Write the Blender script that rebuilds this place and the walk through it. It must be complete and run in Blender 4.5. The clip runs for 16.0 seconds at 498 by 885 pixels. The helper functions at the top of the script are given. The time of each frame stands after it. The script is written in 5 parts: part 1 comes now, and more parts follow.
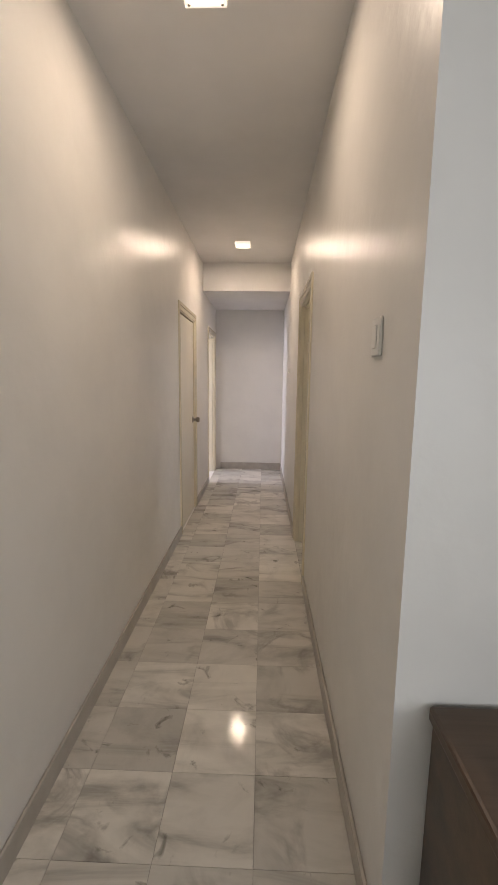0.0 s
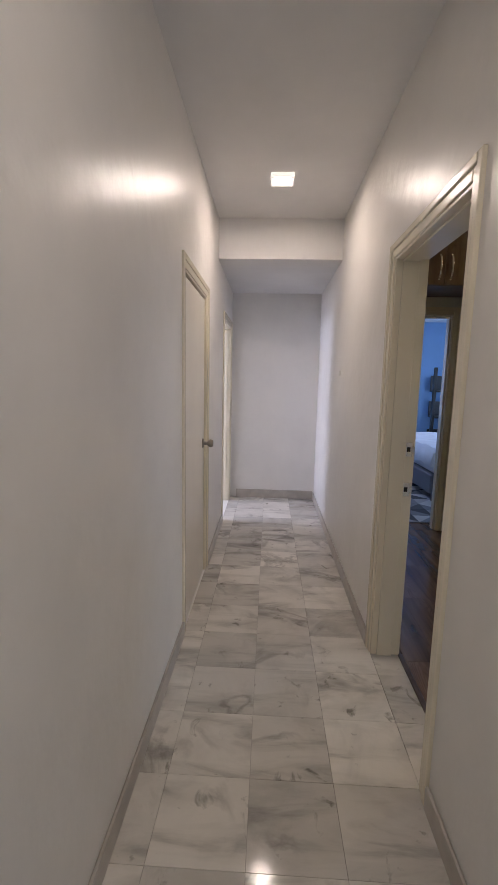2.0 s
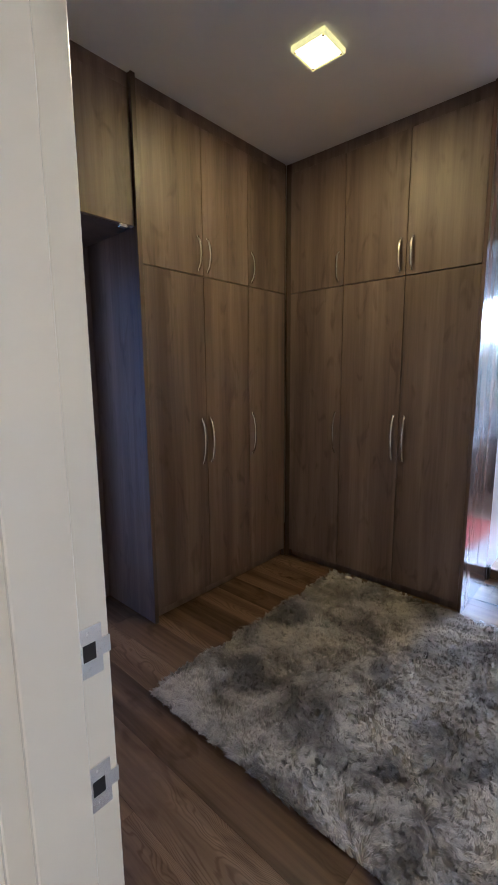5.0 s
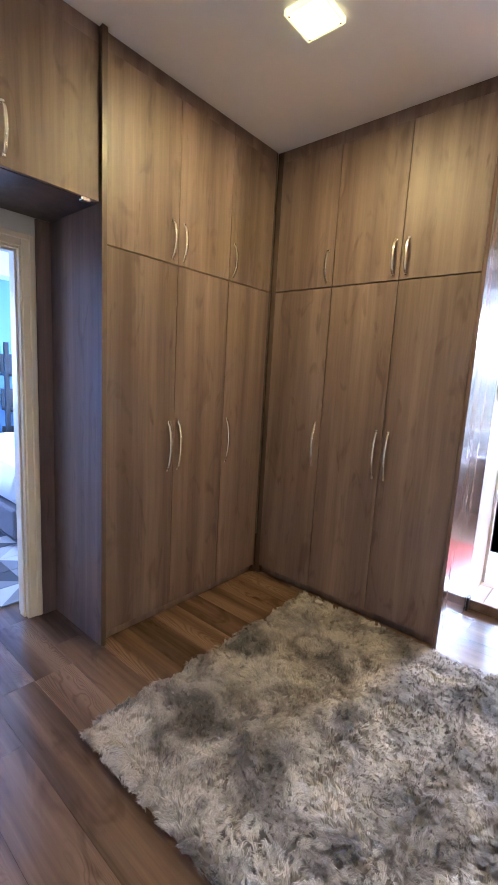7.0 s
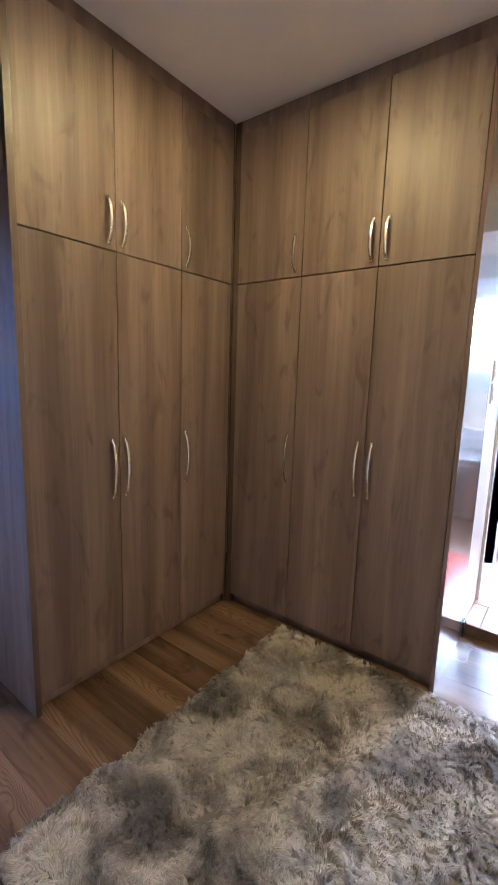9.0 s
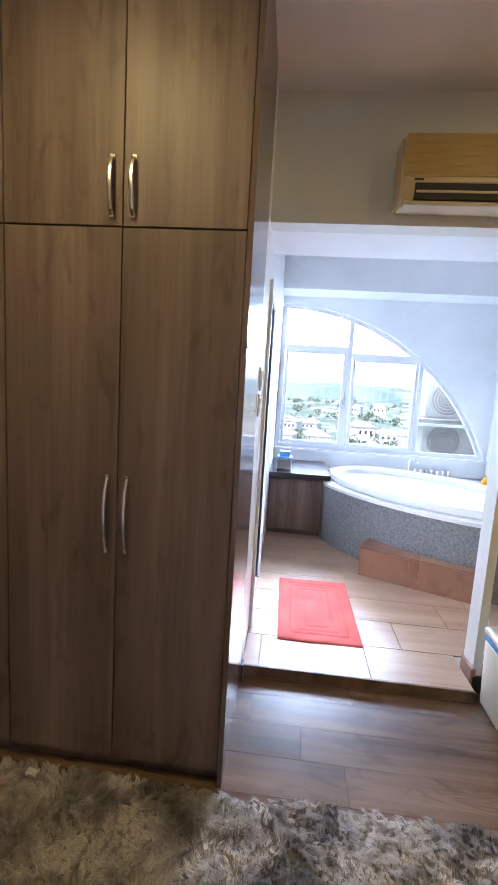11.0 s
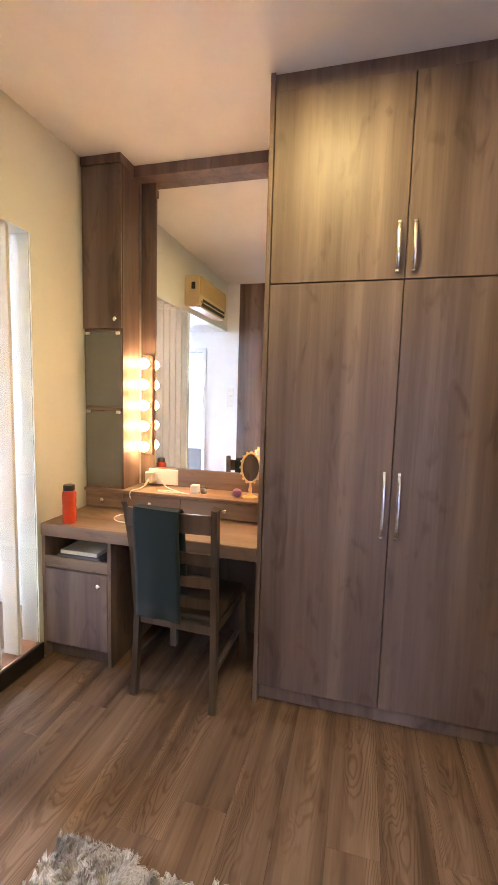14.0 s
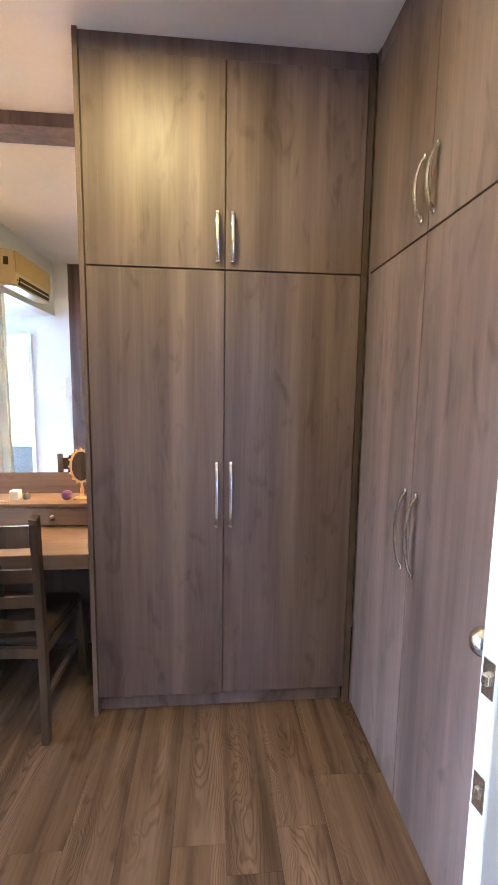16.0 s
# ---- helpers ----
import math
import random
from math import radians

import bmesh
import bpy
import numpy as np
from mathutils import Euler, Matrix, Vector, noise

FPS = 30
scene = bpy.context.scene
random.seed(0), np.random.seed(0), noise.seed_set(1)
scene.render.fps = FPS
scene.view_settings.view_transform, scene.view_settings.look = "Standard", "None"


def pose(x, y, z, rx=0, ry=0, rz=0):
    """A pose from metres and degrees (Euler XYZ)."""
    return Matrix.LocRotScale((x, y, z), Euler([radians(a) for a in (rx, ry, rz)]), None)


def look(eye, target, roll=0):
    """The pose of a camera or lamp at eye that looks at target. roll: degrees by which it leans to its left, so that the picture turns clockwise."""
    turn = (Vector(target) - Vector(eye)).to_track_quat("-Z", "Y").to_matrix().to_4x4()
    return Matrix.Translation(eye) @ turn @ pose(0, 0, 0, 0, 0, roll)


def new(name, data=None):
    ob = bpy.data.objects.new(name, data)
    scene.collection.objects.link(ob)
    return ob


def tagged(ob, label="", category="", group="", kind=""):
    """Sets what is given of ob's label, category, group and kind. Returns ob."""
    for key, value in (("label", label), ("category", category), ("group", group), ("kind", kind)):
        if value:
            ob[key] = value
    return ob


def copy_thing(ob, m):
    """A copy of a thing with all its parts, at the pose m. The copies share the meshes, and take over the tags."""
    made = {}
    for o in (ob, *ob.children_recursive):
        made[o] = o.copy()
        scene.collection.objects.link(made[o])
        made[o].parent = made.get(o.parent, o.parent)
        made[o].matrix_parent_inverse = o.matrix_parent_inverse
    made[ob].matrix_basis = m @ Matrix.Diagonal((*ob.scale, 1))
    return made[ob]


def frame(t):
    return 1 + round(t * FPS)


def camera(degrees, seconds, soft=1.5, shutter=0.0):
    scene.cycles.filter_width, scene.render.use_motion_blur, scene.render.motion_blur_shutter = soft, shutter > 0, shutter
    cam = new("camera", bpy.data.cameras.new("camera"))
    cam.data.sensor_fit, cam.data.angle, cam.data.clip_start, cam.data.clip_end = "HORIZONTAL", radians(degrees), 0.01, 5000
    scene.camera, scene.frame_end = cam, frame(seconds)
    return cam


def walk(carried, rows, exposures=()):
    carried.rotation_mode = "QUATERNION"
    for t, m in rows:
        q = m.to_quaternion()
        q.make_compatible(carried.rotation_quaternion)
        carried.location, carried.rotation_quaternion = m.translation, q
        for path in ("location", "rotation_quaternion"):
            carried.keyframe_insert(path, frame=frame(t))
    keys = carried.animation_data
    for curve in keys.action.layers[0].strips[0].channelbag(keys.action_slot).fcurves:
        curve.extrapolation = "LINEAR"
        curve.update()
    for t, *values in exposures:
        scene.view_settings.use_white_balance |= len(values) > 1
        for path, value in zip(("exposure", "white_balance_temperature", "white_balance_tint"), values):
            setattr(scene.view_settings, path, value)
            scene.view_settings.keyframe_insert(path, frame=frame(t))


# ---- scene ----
cam = camera(60.3, 16.0)
PATH = [
    (0, (0.495, 0.131, 1.429), (0.435, 2.108, 1.131), 0.7),
    (0.5, (0.447, 0.495, 1.439), (0.273, 2.468, 1.162), 0.9),
    (1, (0.387, 0.882, 1.446), (0.207, 2.855, 1.17), 1.1),
    (1.5, (0.279, 1.271, 1.444), (0.128, 3.245, 1.165), 1.1),
    (2, (0.22, 1.633, 1.436), (0.133, 3.61, 1.149), 1.2),
    (2.5, (0.204, 2.003, 1.436), (0.19, 3.982, 1.15), 1.5),
    (3, (0.198, 2.371, 1.424), (0.551, 4.32, 1.149), 1.9),
    (3.5, (0.259, 2.701, 1.426), (0.908, 4.573, 1.151), 1.0),
    (4, (0.362, 2.958, 1.422), (1.49, 4.588, 1.154), -0.9),
    (4.5, (0.489, 3.133, 1.456), (1.821, 4.594, 1.153), -0.8),
    (5, (0.682, 3.272, 1.47), (2.149, 4.595, 1.154), -0.5),
    (5.2, (0.786, 3.325, 1.448), (2.281, 4.617, 1.137), -0.0),
    (7.3, (0.927, 3.359, 1.504), (2.43, 4.638, 1.183), 3.4),
    (7.5, (0.903, 3.341, 1.516), (2.402, 4.624, 1.184), 3.2),
    (8, (0.938, 3.356, 1.503), (2.398, 4.685, 1.186), 1.9),
    (8.2, (0.98, 3.388, 1.501), (2.42, 4.739, 1.184), 1.5),
    (10.3, (1.745, 3.756, 1.577), (3.642, 4.327, 1.297), 2.9),
    (10.5, (1.779, 3.773, 1.564), (3.702, 4.251, 1.295), 3.1),
    (11, (1.881, 3.786, 1.546), (3.857, 3.963, 1.287), 3.5),
    (11.5, (2.03, 3.796, 1.53), (4.003, 3.575, 1.292), 2.9),
    (12, (2.109, 3.825, 1.533), (3.979, 3.153, 1.306), 2.2),
    (12.5, (2.187, 3.872, 1.545), (3.829, 2.754, 1.313), 1.3),
    (13, (2.265, 3.817, 1.524), (3.666, 2.407, 1.298), 2.1),
    (13.5, (2.332, 3.8, 1.534), (3.282, 2.055, 1.31), 2.1),
    (14, (2.389, 3.85, 1.538), (2.889, 1.926, 1.325), 1.6),
    (14.5, (2.378, 3.898, 1.555), (2.515, 1.915, 1.335), 2.0),
    (15, (2.358, 3.906, 1.555), (2.175, 1.927, 1.338), 1.9),
    (15.5, (2.317, 3.895, 1.55), (2.01, 1.931, 1.328), 1.5),
    (16, (2.3, 3.781, 1.547), (2.125, 1.804, 1.3), 0.8),
]
EXPOSURE = [(0.0, -0.05, 7300, 17), (0.8, -0.36, 6750, 18), (1.5, -0.36, 6450, 18), (2.0, -0.13, 6350, 18), (3.0, -0.2, 6300, 18), (3.5, 0.12, 6150, 18), (4.0, 0.32, 5850, 19), (5.2, 1.45, 5150, 18), (7.3, 2.4, 5450, 22), (8.2, 2.35, 5450, 22), (10.3, 1.7, 5350, 20), (11.0, 1.42, 5650, 20), (12.0, 1.2, 6400, 20), (12.5, 1.18, 6900, 20), (13.0, 1.35, 7150, 20), (13.5, 1.92, 7500, 22), (14.0, 2.3, 6000, 22), (14.5, 2.55, 5250, 17), (15.0, 2.42, 5200, 14), (15.5, 2.4, 5300, 14), (16.0, 2.4, 5250, 17)]
walk(cam, [(t, look(eye, target, roll)) for t, eye, target, roll in PATH], EXPOSURE)

# ---- light: sky, sun, exposure ----
world = bpy.data.worlds.new("sky")
scene.world = world
world.use_nodes = True
wn = world.node_tree.nodes
sky = wn.new("ShaderNodeTexSky")
sky.sky_type = "NISHITA"
sky.sun_disc = False
sky.sun_elevation = radians(52)
sky.sun_rotation = radians(285)
wn["Background"].inputs["Strength"].default_value = 0.15
world.node_tree.links.new(sky.outputs["Color"], wn["Background"].inputs["Color"])

sun = new("sun", bpy.data.lights.new("sun", "SUN"))
sun.data.energy = 4.5
sun.data.angle = radians(0.5)
sun.data.color = (1.0, 0.95, 0.88)
sun.matrix_world = look((0, 0, 30), (9.66, -2.6, 30 - 10 * math.tan(radians(52))))


def area_lamp(name, eye, target, w, h, watts, colour):
    ob = new(name, bpy.data.lights.new(name, "AREA"))
    ob.data.shape, ob.data.size, ob.data.size_y = "RECTANGLE", w, h
    ob.data.energy, ob.data.color = watts, colour
    ob.matrix_world = look(eye, target)
    return ob


WARM = (1.0, 0.75, 0.25)
CORRIDOR_WARM = (1.0, 0.86, 0.72)
DAY = (0.76, 0.88, 1.0)

# lamps behind the ceiling fixtures' diffusers
for ly, watts in ((1.80, 6.8), (4.68, 9.2)):
    area_lamp("corridor_lamp_light", (0.27, ly, 2.722), (0.27, ly, 0), 0.13, 0.13, watts, CORRIDOR_WARM)
for lx, ly in ((2.55, 4.51), (2.60, 2.48)):
    area_lamp("room_lamp_light", (lx, ly, 2.900), (lx, ly, 0), 0.14, 0.14, 5.2, WARM)
# daylight in windows that the walk does not show
area_lamp("bedroom_window_light", (3.9, 8.0, 1.5), (0, 7.6, 1.0), 2.0, 1.6, 22.0, (0.50, 0.70, 1.0))
# added fill lamp without a window, sends bluish light through the bedroom doorway
area_lamp("bedroom_fill_light", (1.35, 9.3, 1.6), (1.9, 5.0, 1.0), 1.5, 1.4, 30.0, (0.66, 0.76, 1.0))
area_lamp("end_room_window_light", (-2.9, 6.2, 1.5), (0, 6.3, 0.9), 1.2, 1.4, 92.0, (0.72, 0.78, 1.0))
area_lamp("living_window_light", (2.0, -3.4, 1.4), (0.8, 1.0, 1.2), 2.2, 1.6, 64.0, DAY)
area_lamp("shower_window_light", (4.7, 5.1, 1.75), (4.7, 4.0, 1.3), 0.8, 0.7, 26.0, DAY)
# panel added in the open air outside the arched window, strengthens the sky's light
area_lamp("bath_daylight_panel", (10.3, 2.2, 3.35), (2.6, 3.3, 0.7), 4.6, 2.6, 560.0, DAY)


# ---- materials ----
def nodes_of(name, rough=0.5, metal=0.0, **extra):
    m = bpy.data.materials.new(name)
    m.use_nodes = True
    b = m.node_tree.nodes["Principled BSDF"]
    b.inputs["Roughness"].default_value = rough
    b.inputs["Metallic"].default_value = metal
    for k, v in extra.items():
        b.inputs[k.replace("_", " ")].default_value = v
    return m, m.node_tree, b


def add(tree, kind, **inputs):
    n = tree.nodes.new(kind)
    for k, v in inputs.items():
        n.inputs[k.replace("_", " ")].default_value = v
    return n


def coords(tree, scale=(1, 1, 1), shift_random=False):
    tc = tree.nodes.new("ShaderNodeTexCoord")
    mp = add(tree, "ShaderNodeMapping", Scale=scale)
    tree.links.new(tc.outputs["Object"], mp.inputs["Vector"])
    if shift_random:
        info = tree.nodes.new("ShaderNodeObjectInfo")
        mul = tree.nodes.new("ShaderNodeMath")
        mul.operation = "MULTIPLY"
        mul.inputs[1].default_value = 37.0
        tree.links.new(info.outputs["Random"], mul.inputs[0])
        tree.links.new(mul.outputs[0], mp.inputs["Location"])
    return mp


def ramp(tree, stops):
    r = tree.nodes.new("ShaderNodeValToRGB")
    e = r.color_ramp.elements
    while len(e) < len(stops):
        e.new(0.5)
    for el, (p, c) in zip(e, stops):
        el.position = p
        el.color = (*c, 1)
    return r


def bump(tree, bsdf, height, strength, distance):
    b = add(tree, "ShaderNodeBump", Strength=strength, Distance=distance)
    tree.links.new(height, b.inputs["Height"])
    tree.links.new(b.outputs["Normal"], bsdf.inputs["Normal"])
    return b


def paint(name, colour, rough, wave=0.25, wear=0.06, fine=0.3):
    """Rolled wall paint: faint stains at large scale, roller texture and an uneven plane."""
    m, t, b = nodes_of(name, rough)
    c = coords(t)
    big = add(t, "ShaderNodeTexNoise", Scale=1.3, Detail=4.0, Roughness=0.6)
    small = add(t, "ShaderNodeTexNoise", Scale=170.0, Detail=2.0)
    mid = add(t, "ShaderNodeTexNoise", Scale=9.0, Detail=3.0)
    for n in (big, small, mid):
        t.links.new(c.outputs[0], n.inputs["Vector"])
    low = tuple(v * (1 - wear * 1.6) for v in colour)
    r = ramp(t, [(0.3, low), (0.62, colour)])
    t.links.new(big.outputs["Fac"], r.inputs[0])
    t.links.new(r.outputs[0], b.inputs["Base Color"])
    mix = add(t, "ShaderNodeMath")
    mix.operation = "MULTIPLY_ADD"
    mix.inputs[1].default_value = fine * 0.12
    t.links.new(small.outputs["Fac"], mix.inputs[0])
    t.links.new(mid.outputs["Fac"], mix.inputs[2])
    bump(t, b, mix.outputs[0], wave, 0.006)
    return m


def wood(name, dark, mid, light, rough, axis=2, knots=True, coat=0.0, scale=1.0, flame=False):
    """Laminate with grain along one local axis."""
    m, t, b = nodes_of(name, rough)
    b.inputs["Coat Weight"].default_value = coat
    b.inputs["Coat Roughness"].default_value = 0.25
    def along(a, l):
        v = [a * scale] * 3
        v[axis] = l * scale
        return tuple(v)
    c1 = coords(t, along(7.0, 0.32), True)
    c2 = coords(t, along(85.0, 2.2), True)
    c3 = coords(t, along(7.0, 2.3), True)
    n1 = add(t, "ShaderNodeTexNoise", Scale=1.0, Detail=5.0, Roughness=0.62, Distortion=0.15)
    n2 = add(t, "ShaderNodeTexNoise", Scale=1.0, Detail=4.0, Roughness=0.7)
    n3 = add(t, "ShaderNodeTexNoise", Scale=1.6, Detail=2.0, Distortion=1.2)
    for c, n in ((c1, n1), (c2, n2), (c3, n3)):
        t.links.new(c.outputs[0], n.inputs["Vector"])
    r = ramp(t, [(0.33, dark), (0.5, mid), (0.67, light)])
    t.links.new(n1.outputs["Fac"], r.inputs[0])
    g = ramp(t, [(0.3, (0.80, 0.79, 0.78)), (0.6, (1, 1, 1))])
    t.links.new(n2.outputs["Fac"], g.inputs[0])
    k = ramp(t, [(0.27, (0.55, 0.51, 0.48)), (0.42, (1, 1, 1))])
    t.links.new(n3.outputs["Fac"], k.inputs[0])
    m1 = t.nodes.new("ShaderNodeMixRGB")
    m1.blend_type = "MULTIPLY"
    m1.inputs[0].default_value = 0.75
    t.links.new(r.outputs[0], m1.inputs[1])
    t.links.new(g.outputs[0], m1.inputs[2])
    m2 = t.nodes.new("ShaderNodeMixRGB")
    m2.blend_type = "MULTIPLY"
    m2.inputs[0].default_value = 0.7 if knots else 0.2
    t.links.new(m1.outputs[0], m2.inputs[1])
    t.links.new(k.outputs[0], m2.inputs[2])
    if flame:
        # nested arches of flat-sawn grain along the middle of each plank
        cf = coords(t, (1, 1, 1), False)
        off = coords(t, (6.0, 2.0, 6.0), True)
        nz = add(t, "ShaderNodeTexNoise", Scale=1.0, Detail=3.0)
        t.links.new(off.outputs[0], nz.inputs["Vector"])
        sep = t.nodes.new("ShaderNodeSeparateXYZ")
        t.links.new(cf.outputs[0], sep.inputs[0])
        def calc(op, a, b2):
            nd = t.nodes.new("ShaderNodeMath")
            nd.operation = op
            for k, v in enumerate((a, b2)):
                if isinstance(v, float):
                    nd.inputs[k].default_value = v
                elif v is not None:
                    t.links.new(v, nd.inputs[k])
            return nd.outputs[0]
        shift = calc("SUBTRACT", nz.outputs["Fac"], 0.5)
        xs = calc("ADD", sep.outputs["X"], calc("MULTIPLY", shift, 0.16))
        arch = calc("MULTIPLY", calc("MULTIPLY", xs, xs), 260.0)
        along_y = calc("ADD", calc("MULTIPLY", sep.outputs["Y"], 2.4), calc("MULTIPLY", nz.outputs["Fac"], 3.2))
        bands = calc("SINE", calc("MULTIPLY", calc("ADD", calc("ADD", arch, along_y), calc("MULTIPLY", n2.outputs["Fac"], 0.16)), 24.0), None)
        fr = ramp(t, [(0.02, (0.42, 0.36, 0.31)), (0.45, (0.95, 0.94, 0.93)), (0.8, (1, 1, 1))])
        t.links.new(calc("MULTIPLY_ADD", bands, 0.5), fr.inputs[0])
        fr.inputs[0].links[0].from_node.inputs[2].default_value = 0.5
        m3 = t.nodes.new("ShaderNodeMixRGB")
        m3.blend_type = "MULTIPLY"
        cw = coords(t, (5.0, 0.9, 5.0), True)
        nw = add(t, "ShaderNodeTexNoise", Scale=1.0, Detail=2.0)
        t.links.new(cw.outputs[0], nw.inputs["Vector"])
        where = ramp(t, [(0.48, (0, 0, 0)), (0.60, (0.5, 0.5, 0.5))])
        t.links.new(nw.outputs["Fac"], where.inputs[0])
        t.links.new(where.outputs[0], m3.inputs[0])
        t.links.new(m2.outputs[0], m3.inputs[1])
        t.links.new(fr.outputs[0], m3.inputs[2])
        m2 = m3
    info = t.nodes.new("ShaderNodeObjectInfo")
    hue = t.nodes.new("ShaderNodeHueSaturation")
    val = t.nodes.new("ShaderNodeMapRange")
    val.inputs["To Min"].default_value, val.inputs["To Max"].default_value = 0.92, 1.08
    t.links.new(info.outputs["Random"], val.inputs[0])
    t.links.new(val.outputs[0], hue.inputs["Value"])
    t.links.new(m2.outputs[0], hue.inputs["Color"])
    t.links.new(hue.outputs[0], b.inputs["Base Color"])
    bump(t, b, n2.outputs["Fac"], 0.12, 0.001)
    return m


def marble(name, base, vein, rough, vary=0.12, dirt=0.8):
    """Stone with soft clouds, a few broken veins and dark flecks; each piece has its own cut and tone."""
    m, t, b = nodes_of(name, rough)
    c = coords(t, (1, 1, 1), True)
    warp = add(t, "ShaderNodeTexNoise", Scale=2.1, Detail=7.0, Roughness=0.55, Distortion=0.9)
    cloud = add(t, "ShaderNodeTexNoise", Scale=3.0, Detail=6.0, Roughness=0.62, Distortion=0.5)
    mask = add(t, "ShaderNodeTexNoise", Scale=2.6, Detail=2.0)
    spot = add(t, "ShaderNodeTexNoise", Scale=9.0, Detail=5.0, Roughness=0.6, Distortion=0.8)
    for n in (warp, cloud, mask, spot):
        t.links.new(c.outputs[0], n.inputs["Vector"])
    slant = coords(t, (1.1, 5.0, 1.0), True)
    slant.inputs["Rotation"].default_value = (0, 0, 0.75)
    smear = add(t, "ShaderNodeTexNoise", Scale=1.5, Detail=5.0, Roughness=0.58, Distortion=0.7)
    t.links.new(slant.outputs[0], smear.inputs["Vector"])
    sm = ramp(t, [(0.30, tuple(0.42 + 0.3 * (x - 0.4) for x in vein)), (0.44, (0.86, 0.86, 0.85)), (0.55, (1, 1, 1))])
    t.links.new(smear.outputs["Fac"], sm.inputs[0])
    v = ramp(t, [(0.450, (1, 1, 1)), (0.497, tuple(0.35 + 0.65 * x for x in vein)), (0.55, (1, 1, 1))])
    t.links.new(warp.outputs["Fac"], v.inputs[0])
    where = ramp(t, [(0.48, (0, 0, 0)), (0.62, (0.85, 0.85, 0.85))])
    t.links.new(mask.outputs["Fac"], where.inputs[0])
    cl = ramp(t, [(0.28, tuple(x * 0.74 for x in base)), (0.5, tuple(x * 0.93 for x in base)), (0.7, base)])
    t.links.new(cloud.outputs["Fac"], cl.inputs[0])
    sp = ramp(t, [(0.27, (0.22, 0.22, 0.19)), (0.38, (1, 1, 1))])
    t.links.new(spot.outputs["Fac"], sp.inputs[0])
    m1 = t.nodes.new("ShaderNodeMixRGB")
    m1.blend_type = "MULTIPLY"
    m0 = t.nodes.new("ShaderNodeMixRGB")
    m0.blend_type = "MULTIPLY"
    m0.inputs[0].default_value = dirt
    t.links.new(cl.outputs[0], m0.inputs[1])
    t.links.new(sm.outputs[0], m0.inputs[2])
    t.links.new(where.outputs[0], m1.inputs[0])
    t.links.new(m0.outputs[0], m1.inputs[1])
    t.links.new(v.outputs[0], m1.inputs[2])
    m2 = t.nodes.new("ShaderNodeMixRGB")
    m2.blend_type = "MULTIPLY"
    m2.inputs[0].default_value = dirt
    t.links.new(m1.outputs[0], m2.inputs[1])
    t.links.new(sp.outputs[0], m2.inputs[2])
    info = t.nodes.new("ShaderNodeObjectInfo")
    hue = t.nodes.new("ShaderNodeHueSaturation")
    val = t.nodes.new("ShaderNodeMapRange")
    val.inputs["To Min"].default_value, val.inputs["To Max"].default_value = 1 - vary, 1 + vary
    t.links.new(info.outputs["Random"], val.inputs[0])
    t.links.new(val.outputs[0], hue.inputs["Value"])
    t.links.new(m2.outputs[0], hue.inputs["Color"])
    t.links.new(hue.outputs[0], b.inputs["Base Color"])
    rr = t.nodes.new("ShaderNodeMapRange")
    rr.inputs["To Min"].default_value, rr.inputs["To Max"].default_value = rough * 0.7, rough * 1.5
    t.links.new(spot.outputs["Fac"], rr.inputs[0])
    t.links.new(rr.outputs[0], b.inputs["Roughness"])
    return m


def plain(name, colour, rough, metal=0.0, speck=0.06, scale=60.0, relief=0.05, **extra):
    """Moulded plastic, metal, cloth and the like: a colour with slight mottling and relief."""
    m, t, b = nodes_of(name, rough, metal, **extra)
    c = coords(t)
    n = add(t, "ShaderNodeTexNoise", Scale=scale, Detail=3.0)
    t.links.new(c.outputs[0], n.inputs["Vector"])
    r = ramp(t, [(0.3, tuple(v * (1 - speck * 2) for v in colour)), (0.7, colour)])
    t.links.new(n.outputs["Fac"], r.inputs[0])
    t.links.new(r.outputs[0], b.inputs["Base Color"])
    bump(t, b, n.outputs["Fac"], relief, 0.002)
    return m


def glow(name, colour, strength):
    m, t, b = nodes_of(name, 0.4)
    b.inputs["Base Color"].default_value = (*colour, 1)
    b.inputs["Emission Color"].default_value = (*colour, 1)
    b.inputs["Emission Strength"].default_value = strength
    return m


def glass(name, tint=(1, 1, 1), rough=0.0):
    m, t, b = nodes_of(name, rough)
    b.inputs["Base Color"].default_value = (*tint, 1)
    b.inputs["Transmission Weight"].default_value = 1.0
    b.inputs["IOR"].default_value = 1.45
    return m


def cloth(name, a, b_col, scale, relief=0.4):
    m, t, b = nodes_of(name, 0.95)
    b.inputs["Sheen Weight"].default_value = 0.06
    c = coords(t)
    w = add(t, "ShaderNodeTexNoise", Scale=scale, Detail=3.0)
    f = add(t, "ShaderNodeTexNoise", Scale=5.0, Detail=4.0)
    t.links.new(c.outputs[0], w.inputs["Vector"])
    t.links.new(c.outputs[0], f.inputs["Vector"])
    r = ramp(t, [(0.35, a), (0.65, b_col)])
    t.links.new(f.outputs["Fac"], r.inputs[0])
    t.links.new(r.outputs[0], b.inputs["Base Color"])
    bump(t, b, w.outputs["Fac"], relief, 0.003)
    return m


